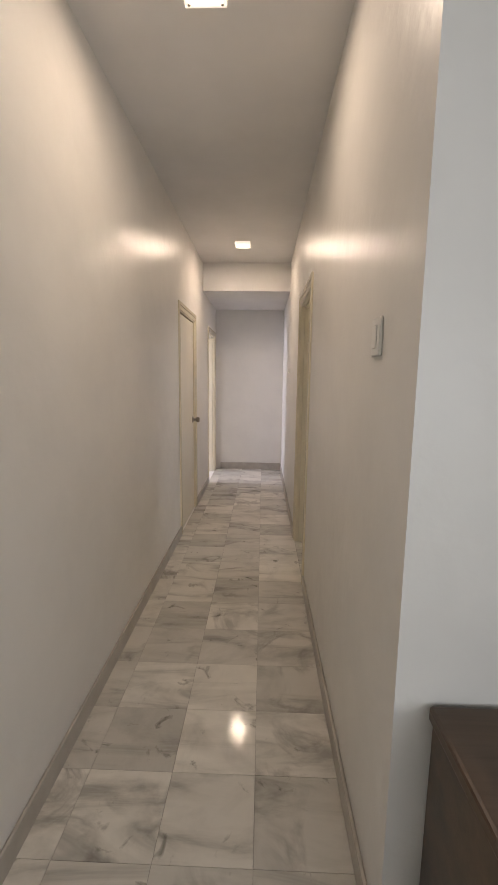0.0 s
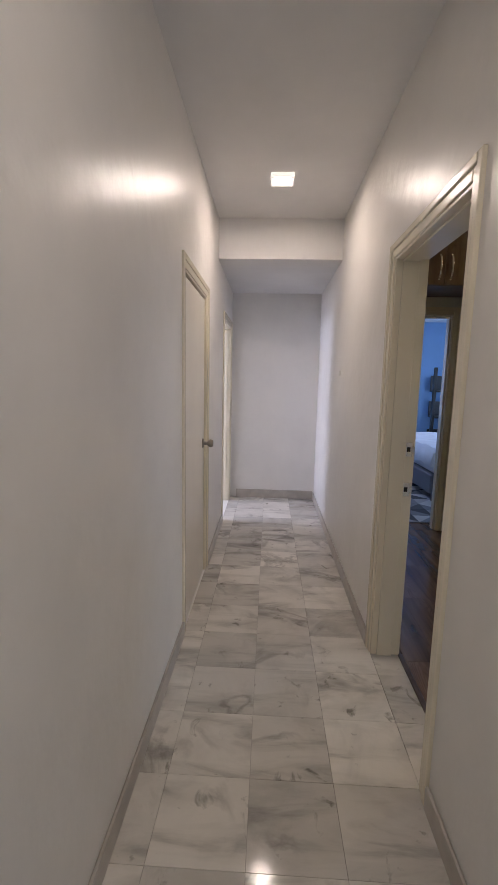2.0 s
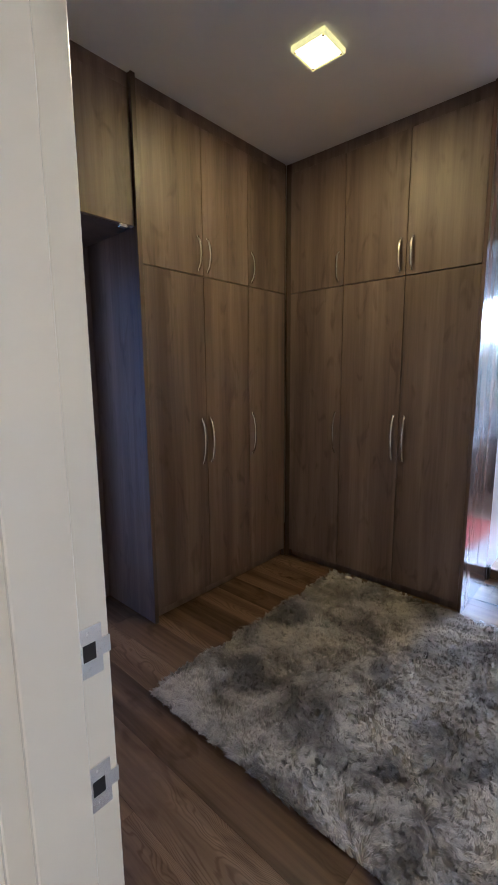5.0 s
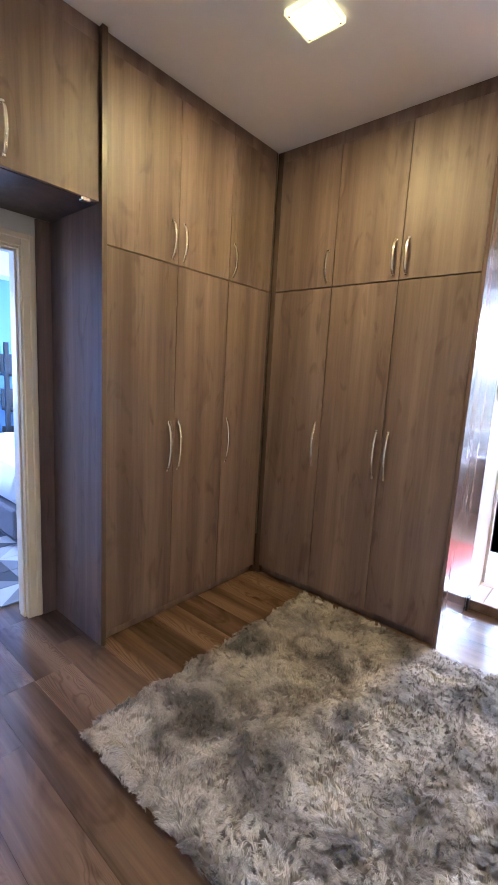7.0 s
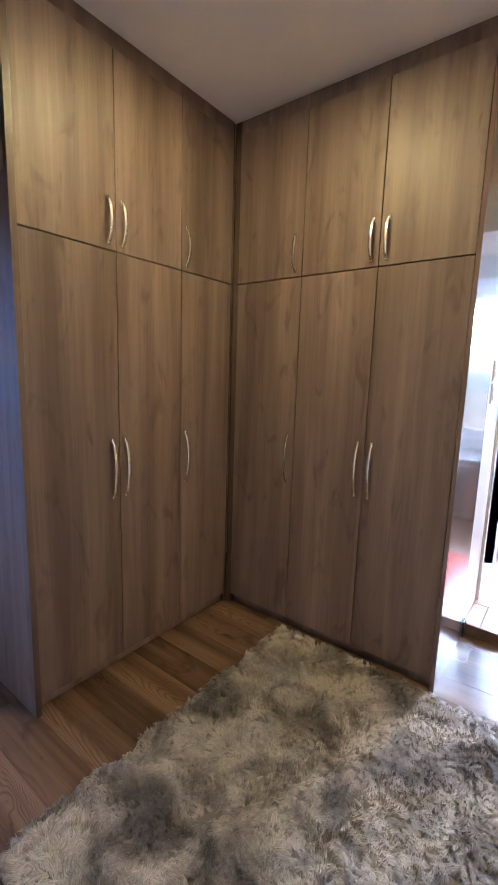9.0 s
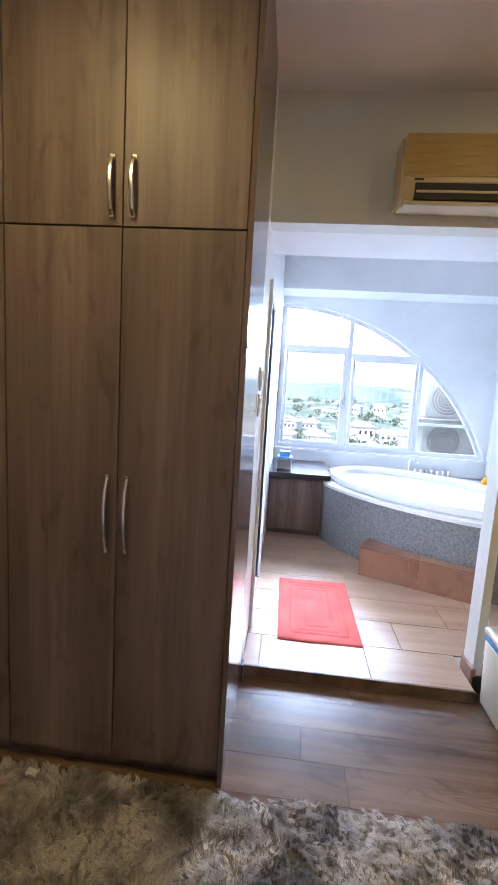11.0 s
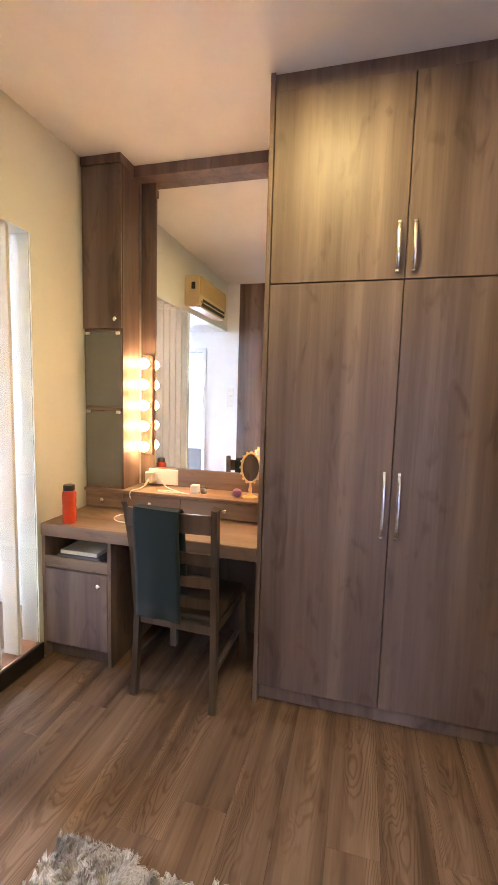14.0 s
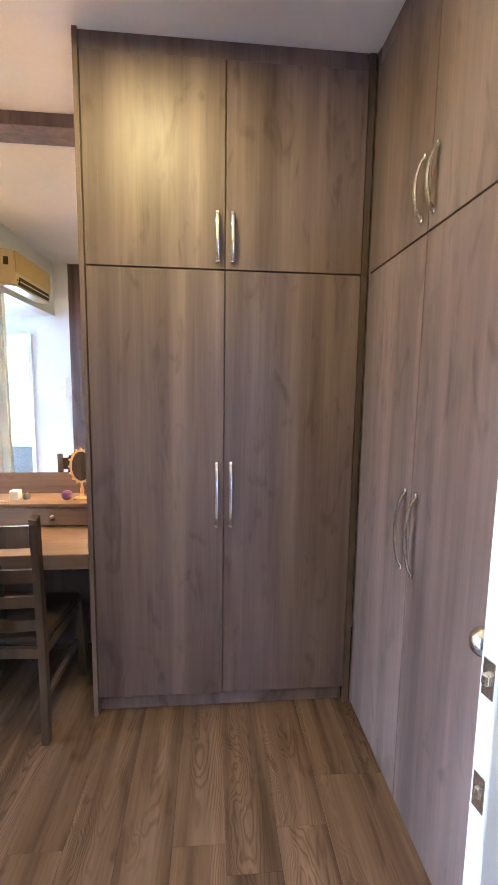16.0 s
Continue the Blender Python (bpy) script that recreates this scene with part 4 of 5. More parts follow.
# bath mat
bm = bmesh.new()
nx, ny, W, H = 84, 52, 0.84, 0.51
grid = []
for i in range(nx + 1):
    row = []
    for j in range(ny + 1):
        x, y = W * i / nx, H * j / ny
        d = min(x, W - x, y, H - y)
        ridge = 0.006 if (0.075 < d < 0.088 or 0.115 < d < 0.130 or 0.165 < d < 0.178) else 0.0
        z = 0.010 + ridge * -0.8 + 0.004 * noise.noise(Vector((x * 5, y * 5, 2))) + (0.0 if d > 0.005 else -0.006)
        wob = 0.006 * noise.noise(Vector((x * 4, y * 4, 7)))
        row.append(bm.verts.new((x + wob, y + wob * 0.7, z)))
    grid.append(row)
for i in range(nx):
    for j in range(ny):
        bm.faces.new((grid[i][j], grid[i + 1][j], grid[i + 1][j + 1], grid[i][j + 1]))
bot = bmesh.ops.extrude_edge_only(bm, edges=[e for e in bm.edges if e.is_boundary])
for v in bot["geom"]:
    if isinstance(v, bmesh.types.BMVert):
        v.co.z = 0.0
mat_ob = part("bath_mat", bm, MAT, None, "", True, R(4.29, 3.252, BZ + 0.001, 0.5))
tagged(mat_ob, "coral red cotton bath mat with ribbed rectangles on the tiles", "bath mat")

# boxes on the worktop
tub = thing("storage_box", R(6.36, 3.80, 0.713), "clear plastic box with a blue lid on the worktop", "box")
bm = boxed(-0.07, 0.07, -0.075, 0.075, 0.0, 0.11, bevel=0.012, seg=2)
part("box", bm, FROST, tub)
part("lid", boxed(-0.075, 0.075, -0.08, 0.08, 0.111, 0.132, bevel=0.006, seg=2), BLUE_PLASTIC, tub, "blue lid")
part("contents", boxed(-0.05, 0.05, -0.055, 0.055, 0.006, 0.06, bevel=0.02, seg=2), PINK, tub, "pink items inside")
tagged(part("blue_box", boxed(6.31, 6.41, 3.745, 3.855, 0.846, 0.90, bevel=0.008, seg=2), BLUE_PLASTIC), "small blue plastic box on the storage box", "box")
bm = bmesh.new()
lathe(bm, [(0.028, 0), (0.032, 0.012), (0.030, 0.05), (0.022, 0.075), (0.010, 0.085), (0.010, 0.105), (0.003, 0.108)], 14, R(6.60, 1.66, BZ + 0.586))
tagged(part("soap_bottle", bm, YELLOW, None, "", True), "small yellow bottle on the bath's edge", "bottle")

# slatted screen beside the opening
screen = tagged(new("slatted_screen"), "white upright slats behind clear glass in the wall opening", "screen")
screen.matrix_basis = R(4.109, 1.89, 0.085)
for k in range(5):
    y = 0.130 + 0.1325 * k
    part("slat", boxed(0.020, 0.117, y - 0.011, y + 0.011, 0.0125, 2.268, bevel=0.002), SLAT_PAINT, screen)
part("sill", boxed(0.0, 0.119, 0.0005, 0.7795, 0.0005, 0.012), STEP_TILE, screen, "brown tile sill")
g = part("glass_pane", boxed(0.006, 0.012, 0.002, 0.778, 0.014, 2.268), REFLECTION_TINT_GLASS, screen, "clear glass pane")
g.visible_shadow = False

# step edge towards the dressing room
structure("trim_step_nosing", boxed(4.008, 4.022, 2.73, 3.94, 0.0, BZ + 0.002, bevel=0.003), WOOD_H, "wooden nosing on the step up to the bathroom", "trim")

# switches on the passage wall
for z in (1.455, 1.585):
    sw = thing("light_switch", R(4.045, 3.945, z), "white double rocker switch on the passage wall", "switch", "passage switches")
    part("plate", boxed(-0.04, 0.04, -0.009, 0, -0.058, 0.058, bevel=0.003), WHITE_PLASTIC, sw)
    for dz in (-0.022, 0.022):
        part("rocker", boxed(-0.022, 0.022, -0.013, -0.008, dz - 0.017, dz + 0.017, bevel=0.002), WHITE_PLASTIC, sw)

# shower room, seen in the mirror
bm = bmesh.new()
for i in range(2):
    pts = [(4.55 + 0.03 * i, 5.31, 1.75), (4.57 + 0.03 * i, 5.27, 1.55), (4.55 + 0.04 * i, 5.25, 1.2), (4.58 + 0.03 * i, 5.26, 0.9)]
    tube(bm, pts, 0.11, 0.02, 12)
tagged(part("hanging_towel", bm, WHITE_CLOTH, None, "", True), "pale towel hanging on the shower room wall", "towel")
sh = thing("shelf", R(4.15, 4.75, 0.62), "low white shelf in the shower room", "shelf")
part("board", boxed(0, 1.1, 0, 0.5, 0.10, 0.14, bevel=0.004), PORCELAIN, sh)
part("front", boxed(0, 1.1, 0.03, 0.06, -0.55, 0.10), TUB_SIDE, sh)


# ---- air conditioner ----
ac = thing("air_conditioner", R(4.109, 3.372, 2.383, -90), "yellowed wall-mounted split air conditioner above the opening", "air conditioner")
# local x along the wall (0..0.81), y into the wall; the front stands at negative y
prof = [(0.0, 0.018), (-0.09, 0.0), (-0.135, 0.012), (-0.158, 0.040), (-0.164, 0.10), (-0.161, 0.265), (-0.148, 0.292), (-0.11, 0.302), (0.0, 0.302)]
bm = bmesh.new()
L, Rr = [bm.verts.new((0.0, y, z)) for y, z in prof], [bm.verts.new((0.81, y, z)) for y, z in prof]
for i in range(len(prof)):
    j = (i + 1) % len(prof)
    bm.faces.new((L[i], L[j], Rr[j], Rr[i]))
bm.faces.new(L)
bm.faces.new(Rr[::-1])
bmesh.ops.bevel(bm, geom=[e for e in bm.edges], offset=0.010, segments=3, affect="EDGES")
part("body", bm, AC_WHITE, ac, "", True)
panel = part("front_panel", boxed(0.010, 0.800, -0.170, -0.158, 0.116, 0.290, bevel=0.005, seg=2), AC_BODY, ac, "yellowed ribbed front panel")
rib = mesh_of("rib", boxed(0.016, 0.794, -0.1722, -0.1695, -0.0022, 0.0022, bevel=0.0008), AC_BODY)
for k in range(12):
    ob = new("rib", rib)
    ob.location = (0, 0, 0.130 + 0.0135 * k)
    ob.parent = panel
part("band", boxed(0.010, 0.800, -0.169, -0.157, 0.092, 0.114, bevel=0.004), AC_WHITE, ac)
part("outlet", boxed(0.062, 0.728, -0.1660, -0.10, 0.024, 0.090), DARK_SLOT, ac, "dark air outlet")
for z in (0.056,):
    part("louvre", boxed(0.068, 0.722, -0.172, -0.160, z - 0.007, z + 0.003, bevel=0.002), AC_WHITE, ac)
part("lower_lip", boxed(0.02, 0.79, -0.160, -0.09, 0.002, 0.022, bevel=0.009, seg=2), AC_WHITE, ac)
bm = bmesh.new()
lathe(bm, [(0.009, 0), (0.009, 0.004), (0.006, 0.005)], 12, pose(0.766, -0.164, 0.056, 90, 0, 0))
part("sensor", bm, DARK_SLOT, ac)
part("badge", boxed(0.055, 0.095, -0.1705, -0.168, 0.099, 0.106), BLACK_PLASTIC, ac)
part("side_vent", boxed(0.8095, 0.8115, -0.115, -0.075, 0.17, 0.235), DARK_SLOT, ac)

# ---- pedal bin ----
pb = thing("pedal_bin", R(3.788, 2.716, 0, -90) @ Matrix.Diagonal((1.18, 1.1, 1.06, 1)), "cream plastic pedal bin with a blue liner edge", "bin")
bm = boxed(0, 0.17, 0.005, 0.225, 0.0, 0.335, bevel=0.018, seg=3)
for v in bm.verts:
    k = 1 - 0.10 * (1 - v.co.z / 0.335)
    v.co.x = 0.085 + (v.co.x - 0.085) * k
    v.co.y = 0.115 + (v.co.y - 0.115) * k
part("body", bm, CREAM_PLASTIC, pb, "", True)
part("liner", boxed(-0.002, 0.172, 0.002, 0.228, 0.328, 0.352, bevel=0.010, seg=2), BLUE_PLASTIC, pb, "blue plastic liner")
part("collar", boxed(-0.004, 0.174, 0.0, 0.232, 0.352, 0.392, bevel=0.016, seg=3), CREAM_PLASTIC, pb, "", True)
part("lid", boxed(0.016, 0.154, 0.022, 0.214, 0.388, 0.402, bevel=0.006, seg=2), TAUPE_PLASTIC, pb, "taupe lid", True)
part("catch", boxed(0.055, 0.115, -0.003, 0.004, 0.368, 0.374), DARK_SLOT, pb)
part("pedal_recess", boxed(0.045, 0.125, 0.008, 0.014, 0.004, 0.058), DARK_SLOT, pb)
part("pedal", boxed(0.050, 0.120, -0.010, 0.020, 0.028, 0.044, bevel=0.004), CREAM_PLASTIC, pb)
lab = part("label", boxed(0.046, 0.134, 0.0022, 0.006, 0.215, 0.318), PAPER, pb, "printed paper label")
for x, z, w, h in ((0.050, 0.285, 0.030, 0.028), (0.086, 0.290, 0.042, 0.010), (0.084, 0.272, 0.030, 0.012), (0.052, 0.250, 0.024, 0.026), (0.082, 0.244, 0.046, 0.020), (0.052, 0.222, 0.050, 0.018), (0.108, 0.222, 0.020, 0.012)):
    part("print", boxed(x, x + w, 0.0014, 0.003, z, z + h), BROWN_PRINT, lab)

# ---- dressing table ----
DX0, DX1, DY0, DY1 = 2.850, 4.107, 1.185, 1.868
desk = thing("dressing_table", R(0, 0, 0), "brown wood-grain built-in dressing table with drawers", "dressing table")
part("tabletop", boxed(DX0, DX1, 1.24, DY1, 0.727, 0.797, bevel=0.003), WOOD_H, desk)
part("pedestal", boxed(3.672, 4.104, 1.24, 1.845, 0.09, 0.52), WOOD, desk)
for x0, x1 in ((3.665, 3.685), (4.086, 4.106)):
    part("side", boxed(x0, x1, 1.24, 1.860, 0.0, 0.726), WOOD, desk)
part("shelf", boxed(3.686, 4.085, 1.26, 1.855, 0.545, 0.565), WOOD_H, desk)
part("shelf_lip", boxed(3.686, 4.085, 1.845, 1.86, 0.565, 0.61), WOOD_H, desk)
d = part("door", boxed(3.688, 4.083, 1.846, 1.864, 0.095, 0.538, bevel=0.002), WOOD, desk)


def small_knob(parent, x, y, z, turn=-90):
    bm = bmesh.new()
    lathe(bm, [(0.006, 0), (0.005, 0.010), (0.013, 0.014), (0.014, 0.022), (0.008, 0.027)], 14, pose(x, y, z, turn, 0, 0))
    part("knob", bm, CHROME, parent, "small chrome knob", True)


small_knob(d, 3.73, 1.864, 0.48)
part("plinth", boxed(3.686, 4.085, 1.80, 1.815, 0.0, 0.092), WOOD_DARK, desk)
part("modesty_panel", boxed(DX0, 3.664, 1.25, 1.268, 0.0, 0.726), WOOD_DARK, desk)
part("riser_body", boxed(DX0, DX1, 1.24, 1.440, 0.798, 0.905), WOOD, desk)
part("riser_top", boxed(DX0, DX1, 1.22, 1.468, 0.906, 0.924, bevel=0.002), WOOD_H, desk)
for a, b in ((3.836, 4.10), (3.434, 3.832), (2.856, 3.430)):
    d = part("drawer_front", boxed(a, b, 1.4405, 1.459, 0.803, 0.903, bevel=0.002), WOOD_H, desk)
    small_knob(d, (a + b) / 2, 1.459, 0.853)
part("back_panel", boxed(DX0, 3.835, 1.19, 1.215, 0.925, 2.935), WOOD, desk)
part("head_rail", boxed(DX0, 3.835, 1.2225, 1.312, 2.872, 2.9375), WOOD, desk)
part("bottom_rail", boxed(DX0, 3.72, 1.2155, 1.232, 0.925, 1.045), WOOD_H, desk)
part("mirror", boxed(2.948, 3.728, 1.2155, 1.222, 1.048, 2.874), MIRROR, desk, "large clear mirror")

tower = thing("display_cabinet", R(3.836, 1.24, 0.925), "narrow brown cabinet with frosted glass doors", "cabinet")
part("carcass_side", boxed(0, 0.018, 0, 0.20, 0.0, 2.012), WOOD, tower)
part("carcass_side", boxed(0.255, 0.271, 0, 0.20, 0.0, 2.012), WOOD, tower)
part("back", boxed(0.018, 0.255, 0, 0.012, 0.0, 2.012), WOOD_DARK, tower)
for z in (0.0, 0.502, 0.99, 1.995):
    part("shelf", boxed(0.0185, 0.2545, 0.0125, 0.2, z, z + 0.017), WOOD_H, tower)
d = part("upper_door", boxed(0.002, 0.269, 0.201, 0.219, 1.008, 1.96, bevel=0.002), WOOD, tower)
part("cornice", boxed(-0.004, 0.271, -0.004, 0.228, 1.962, 2.0135, bevel=0.002), WOOD, tower)
small_knob(d, 0.035, 0.219, 1.06)
for z0, z1 in ((0.022, 0.498), (0.522, 0.986)):
    gd = part("glass_door", boxed(0.006, 0.265, 0.204, 0.209, z0, z1), FROST, tower, "frosted grey glass door")
    for x in (0.012, 0.225):
        part("clip", boxed(x, x + 0.034, 0.202, 0.214, z1 - 0.016, z1 + 0.004, bevel=0.002), CHROME, gd)
for x, c, hh in ((0.20, PINK, 0.14), (0.10, WHITE_PLASTIC, 0.09), (0.06, GOLD, 0.06)):
    bm = bmesh.new()
    lathe(bm, [(0.028, 0), (0.028, hh * 0.7), (0.012, hh * 0.8), (0.012, hh)], 12, R(3.836 + x, 1.33, 0.943))
    tagged(part("cosmetics_bottle", bm, c, None, "", True), "small cosmetics bottle behind the frosted glass", "bottle", "bottles in the display cabinet")

# bulb strip
strip = thing("vanity_light_strip", R(3.775, 1.215, 1.46), "upright strip with five lit globe bulbs beside the mirror", "vanity light")
part("backplate", boxed(-0.035, 0.035, 0.0005, 0.022, -0.335, 0.335, bevel=0.004), WOOD_DARK, strip)
for k in range(5):
    z = (k - 2) * 0.1365
    bm = bmesh.new()
    lathe(bm, [(0.018, 0.022), (0.018, 0.036), (0.024, 0.040)], 14, pose(0, 0, z, -90, 0, 0))
    part("socket", bm, WHITE_PLASTIC, strip)
    bm = bmesh.new()
    lathe(bm, [(0.014, 0.041), (0.024, 0.052), (0.031, 0.066), (0.033, 0.080), (0.029, 0.096), (0.018, 0.107), (0.006, 0.111)], 20, pose(0, 0, z, -90, 0, 0))
    part("bulb", bm, BULB, strip, "lit frosted globe bulb", True)
tagged(strip, "upright strip with five lit globe bulbs beside the mirror", "vanity light", "light strips of the mirror")
copy_thing(strip, R(2.886, 1.215, 1.46))

# things on the table
bot = thing("water_bottle", R(3.965, 1.80, 0.7975), "orange plastic drinking bottle with a black cap", "bottle")
bm = bmesh.new()
lathe(bm, [(0.034, 0), (0.038, 0.006), (0.038, 0.09), (0.036, 0.098), (0.038, 0.106), (0.038, 0.172), (0.030, 0.186)], 24)
part("body", bm, ORANGE, bot, "", True)
bm = bmesh.new()
lathe(bm, [(0.031, 0.187), (0.032, 0.190), (0.032, 0.212), (0.029, 0.218)], 24)
part("cap", bm, BLACK_PLASTIC, bot, "black screw cap", True)
sock = thing("socket_panel", R(3.66, 1.2325, 0.982), "white double socket panel under the mirror", "socket")
part("plate", boxed(-0.11, 0.10, 0, 0.014, -0.048, 0.055, bevel=0.003), WHITE_PLASTIC, sock)
for x in (-0.05, 0.04):
    part("rocker", boxed(x - 0.012, x + 0.012, 0.0135, 0.018, 0.0, 0.022), WHITE_PLASTIC, sock)
plug = thing("power_adapter", R(3.735, 1.247, 0.985), "cream mains adapter plugged into the socket panel", "adapter")
part("body", boxed(-0.028, 0.028, 0.0, 0.055, -0.035, 0.038, bevel=0.010, seg=3), CREAM_PLASTIC, plug, "", True)
bm = bmesh.new()
tube(bm, [(0.0, 0.050, -0.012), (0.0, 0.075, -0.022), (0.004, 0.092, -0.045)], 0.007, 0.007, 10)
part("strain_relief", bm, CREAM_PLASTIC, plug, "", True)


def cable(name, pts, label, r=0.0035):
    cu = bpy.data.curves.new(name, "CURVE")
    cu.dimensions, cu.bevel_depth, cu.bevel_resolution = "3D", r, 2
    sp = cu.splines.new("NURBS")
    sp.points.add(len(pts) - 1)
    for p, c in zip(sp.points, pts):
        p.co = (*c, 1)
    sp.use_endpoint_u = True
    sp.order_u = 3
    cu.materials.append(WHITE_PLASTIC)
    tagged(new(name, cu), label, "cable")


cable("power_cable", [(3.66, 1.25, 0.96), (3.62, 1.30, 0.932), (3.52, 1.36, 0.928), (3.45, 1.40, 0.928), (3.55, 1.43, 0.928), (3.64, 1.40, 0.928), (3.56, 1.37, 0.928), (3.40, 1.42, 0.928)], "white cable coiled on the ledge")
cable("charger_cable", [(3.739, 1.339, 0.94), (3.74, 1.40, 0.928), (3.78, 1.475, 0.93), (3.76, 1.478, 0.85), (3.74, 1.52, 0.801), (3.80, 1.62, 0.801), (3.72, 1.72, 0.801), (3.58, 1.69, 0.801), (3.62, 1.60, 0.801)], "white charger cable on the table")
tagged(part("white_box", boxed(3.355, 3.405, 1.33, 1.38, 0.9245, 0.975, bevel=0.004), WHITE_PLASTIC), "small white box on the ledge", "box")
bm = bmesh.new()
lathe(bm, [(0.016, 0), (0.02, 0.012), (0.016, 0.03), (0.008, 0.036), (0.009, 0.045)], 14, R(3.32, 1.36, 0.9245))
tagged(part("perfume_bottle", bm, FROST, None, "", True), "small clear perfume bottle on the ledge", "bottle")
bm = bmesh.new()
lathe(bm, [(0.012, 0), (0.026, 0.010), (0.030, 0.026), (0.024, 0.042), (0.010, 0.050)], 16, R(3.10, 1.37, 0.9245))
tagged(part("trinket_pot", bm, PURPLE, None, "", True), "round purple trinket pot on the ledge", "pot")
gm = thing("table_mirror", R(3.02, 1.36, 0.9245, 12), "small gilded oval mirror on a stand", "mirror")
bm = bmesh.new()
lathe(bm, [(0.045, 0), (0.047, 0.006), (0.02, 0.014), (0.008, 0.03), (0.012, 0.05), (0.007, 0.07), (0.006, 0.10)], 18)
part("stand", bm, GOLD, gm, "", True)
ring = [(0.055 * math.cos(a), 0, 0.185 + 0.088 * math.sin(a)) for a in (2 * math.pi * i / 32 for i in range(33))]
bm = bmesh.new()
tube(bm, ring, 0.007, 0.007, 8, Vector((0, 1, 0)))
for i in range(0, 32, 2):
    bmesh.ops.create_icosphere(bm, subdivisions=1, radius=0.008, matrix=Matrix.Translation((1.14 * ring[i][0], 0, 0.185 + 1.1 * (ring[i][2] - 0.185))))
part("oval_frame", bm, GOLD, gm, "beaded gilded oval frame", True)
bm = bmesh.new()
lathe(bm, [(1.0, -0.003), (1.0, 0.003)], 32, Matrix.Translation((0, 0, 0.185)) @ Matrix.Diagonal((0.052, 1, 0.085, 1)) @ pose(0, 0, 0, 90, 0, 0))
part("glass", bm, MIRROR, gm)
for k, (z, c) in enumerate(((0.568, BLACK_PLASTIC), (0.592, GREY_LEATHER), (0.616, PAPER))):
    bk = part("book", boxed(3.74 + 0.02 * k, 4.04 - 0.01 * k, 1.56, 1.835 - 0.01 * k, z - 0.002, z + 0.020, bevel=0.002), c)
    tagged(bk, "thin book lying in the open shelf of the dressing table", "book", "books in the shelf")

# ---- chair with towel ----
chair = thing("dining_chair", R(3.218, 1.765, 0, -2.5), "aged brown wooden chair with a slatted back at the dressing table", "chair")
for sx in (-1, 1):
    bm = bmesh.new()
    tube(bm, [(sx * 0.217, 0.240, 0.0), (sx * 0.212, 0.222, 0.25), (sx * 0.208, 0.215, 0.45), (sx * 0.214, 0.240, 0.75), (sx * 0.228, 0.280, 1.0), (sx * 0.232, 0.291, 1.03)], 0.0155, 0.018, 4, Vector((1, 0, 0)), True)
    part("back_leg", bm, CHAIR_WOOD, chair)
    bm = bmesh.new()
    tube(bm, [(sx * 0.226, -0.222, 0.0), (sx * 0.214, -0.21, 0.43)], 0.019, 0.019, 4, Vector((1, 0, 0)), True)
    part("front_leg", bm, CHAIR_WOOD, chair)
    bm = bmesh.new()
    tube(bm, [(sx * 0.200, -0.20, 0.20), (sx * 0.212, 0.212, 0.20)], 0.011, 0.014, 4, Vector((1, 0, 0)), True)
    part("stretcher", bm, CHAIR_WOOD, chair)
    part("seat_rail", boxed(sx * 0.205 - 0.012, sx * 0.205 + 0.012, -0.19, 0.20, 0.385, 0.43), CHAIR_WOOD, chair)
for y in (-0.208, 0.212):
    part("seat_rail", boxed(-0.19, 0.19, y - 0.012, y + 0.012, 0.385, 0.43), CHAIR_WOOD, chair)
for z, hgt in ((0.545, 0.05), (0.655, 0.05), (0.775, 0.055), (0.955, 0.09)):
    yb = 0.215 + 0.035 * max(0, (z - 0.45) / 0.3) + 0.03 * max(0, (z - 0.75) / 0.25)
    bm = bmesh.new()
    pts = [(-0.214 + 0.428 * i / 8, yb + 0.016 * math.sin(math.pi * i / 8), z) for i in range(9)]
    tube(bm, pts, hgt / 2, 0.008, 4, Vector((0, 0, 1)), True)
    part("back_slat", bm, CHAIR_WOOD, chair)
bm = boxed(-0.215, 0.215, -0.235, 0.205, 0.431, 0.468, bevel=0.016, seg=3)
part("seat", bm, SEAT, chair, "worn dark brown padded seat", True)

bm = bmesh.new()
rows = []
path = [(0.228, 0.58), (0.238, 0.70), (0.252, 0.82), (0.270, 0.94), (0.280, 1.002), (0.300, 1.020), (0.334, 1.012), (0.340, 0.94), (0.330, 0.82), (0.318, 0.70), (0.312, 0.58), (0.308, 0.47)]
for y, z in path:
    row = []
    for j in range(15):
        s = j / 14
        row.append(bm.verts.new((-0.075 + 0.242 * s, y + 0.016 * math.sin(math.pi * (s * 255 / 450 + 0.38)) - 0.008 + 0.006 * math.sin(s * 11 + z * 2) * (1.02 - z), z + 0.006 * math.sin(s * 5) * (1.02 - z))))
    rows.append(row)
for a, b in zip(rows, rows[1:]):
    for i in range(14):
        bm.faces.new((a[i], a[i + 1], b[i + 1], b[i]))
tw = part("towel", bm, TOWEL, None, "", True, R(3.218, 1.765, 0, -2.5))
tagged(tw, "dark green towel draped over the chair's back", "towel")
sol = tw.modifiers.new("thickness", "SOLIDIFY")
sol.thickness = 0.007

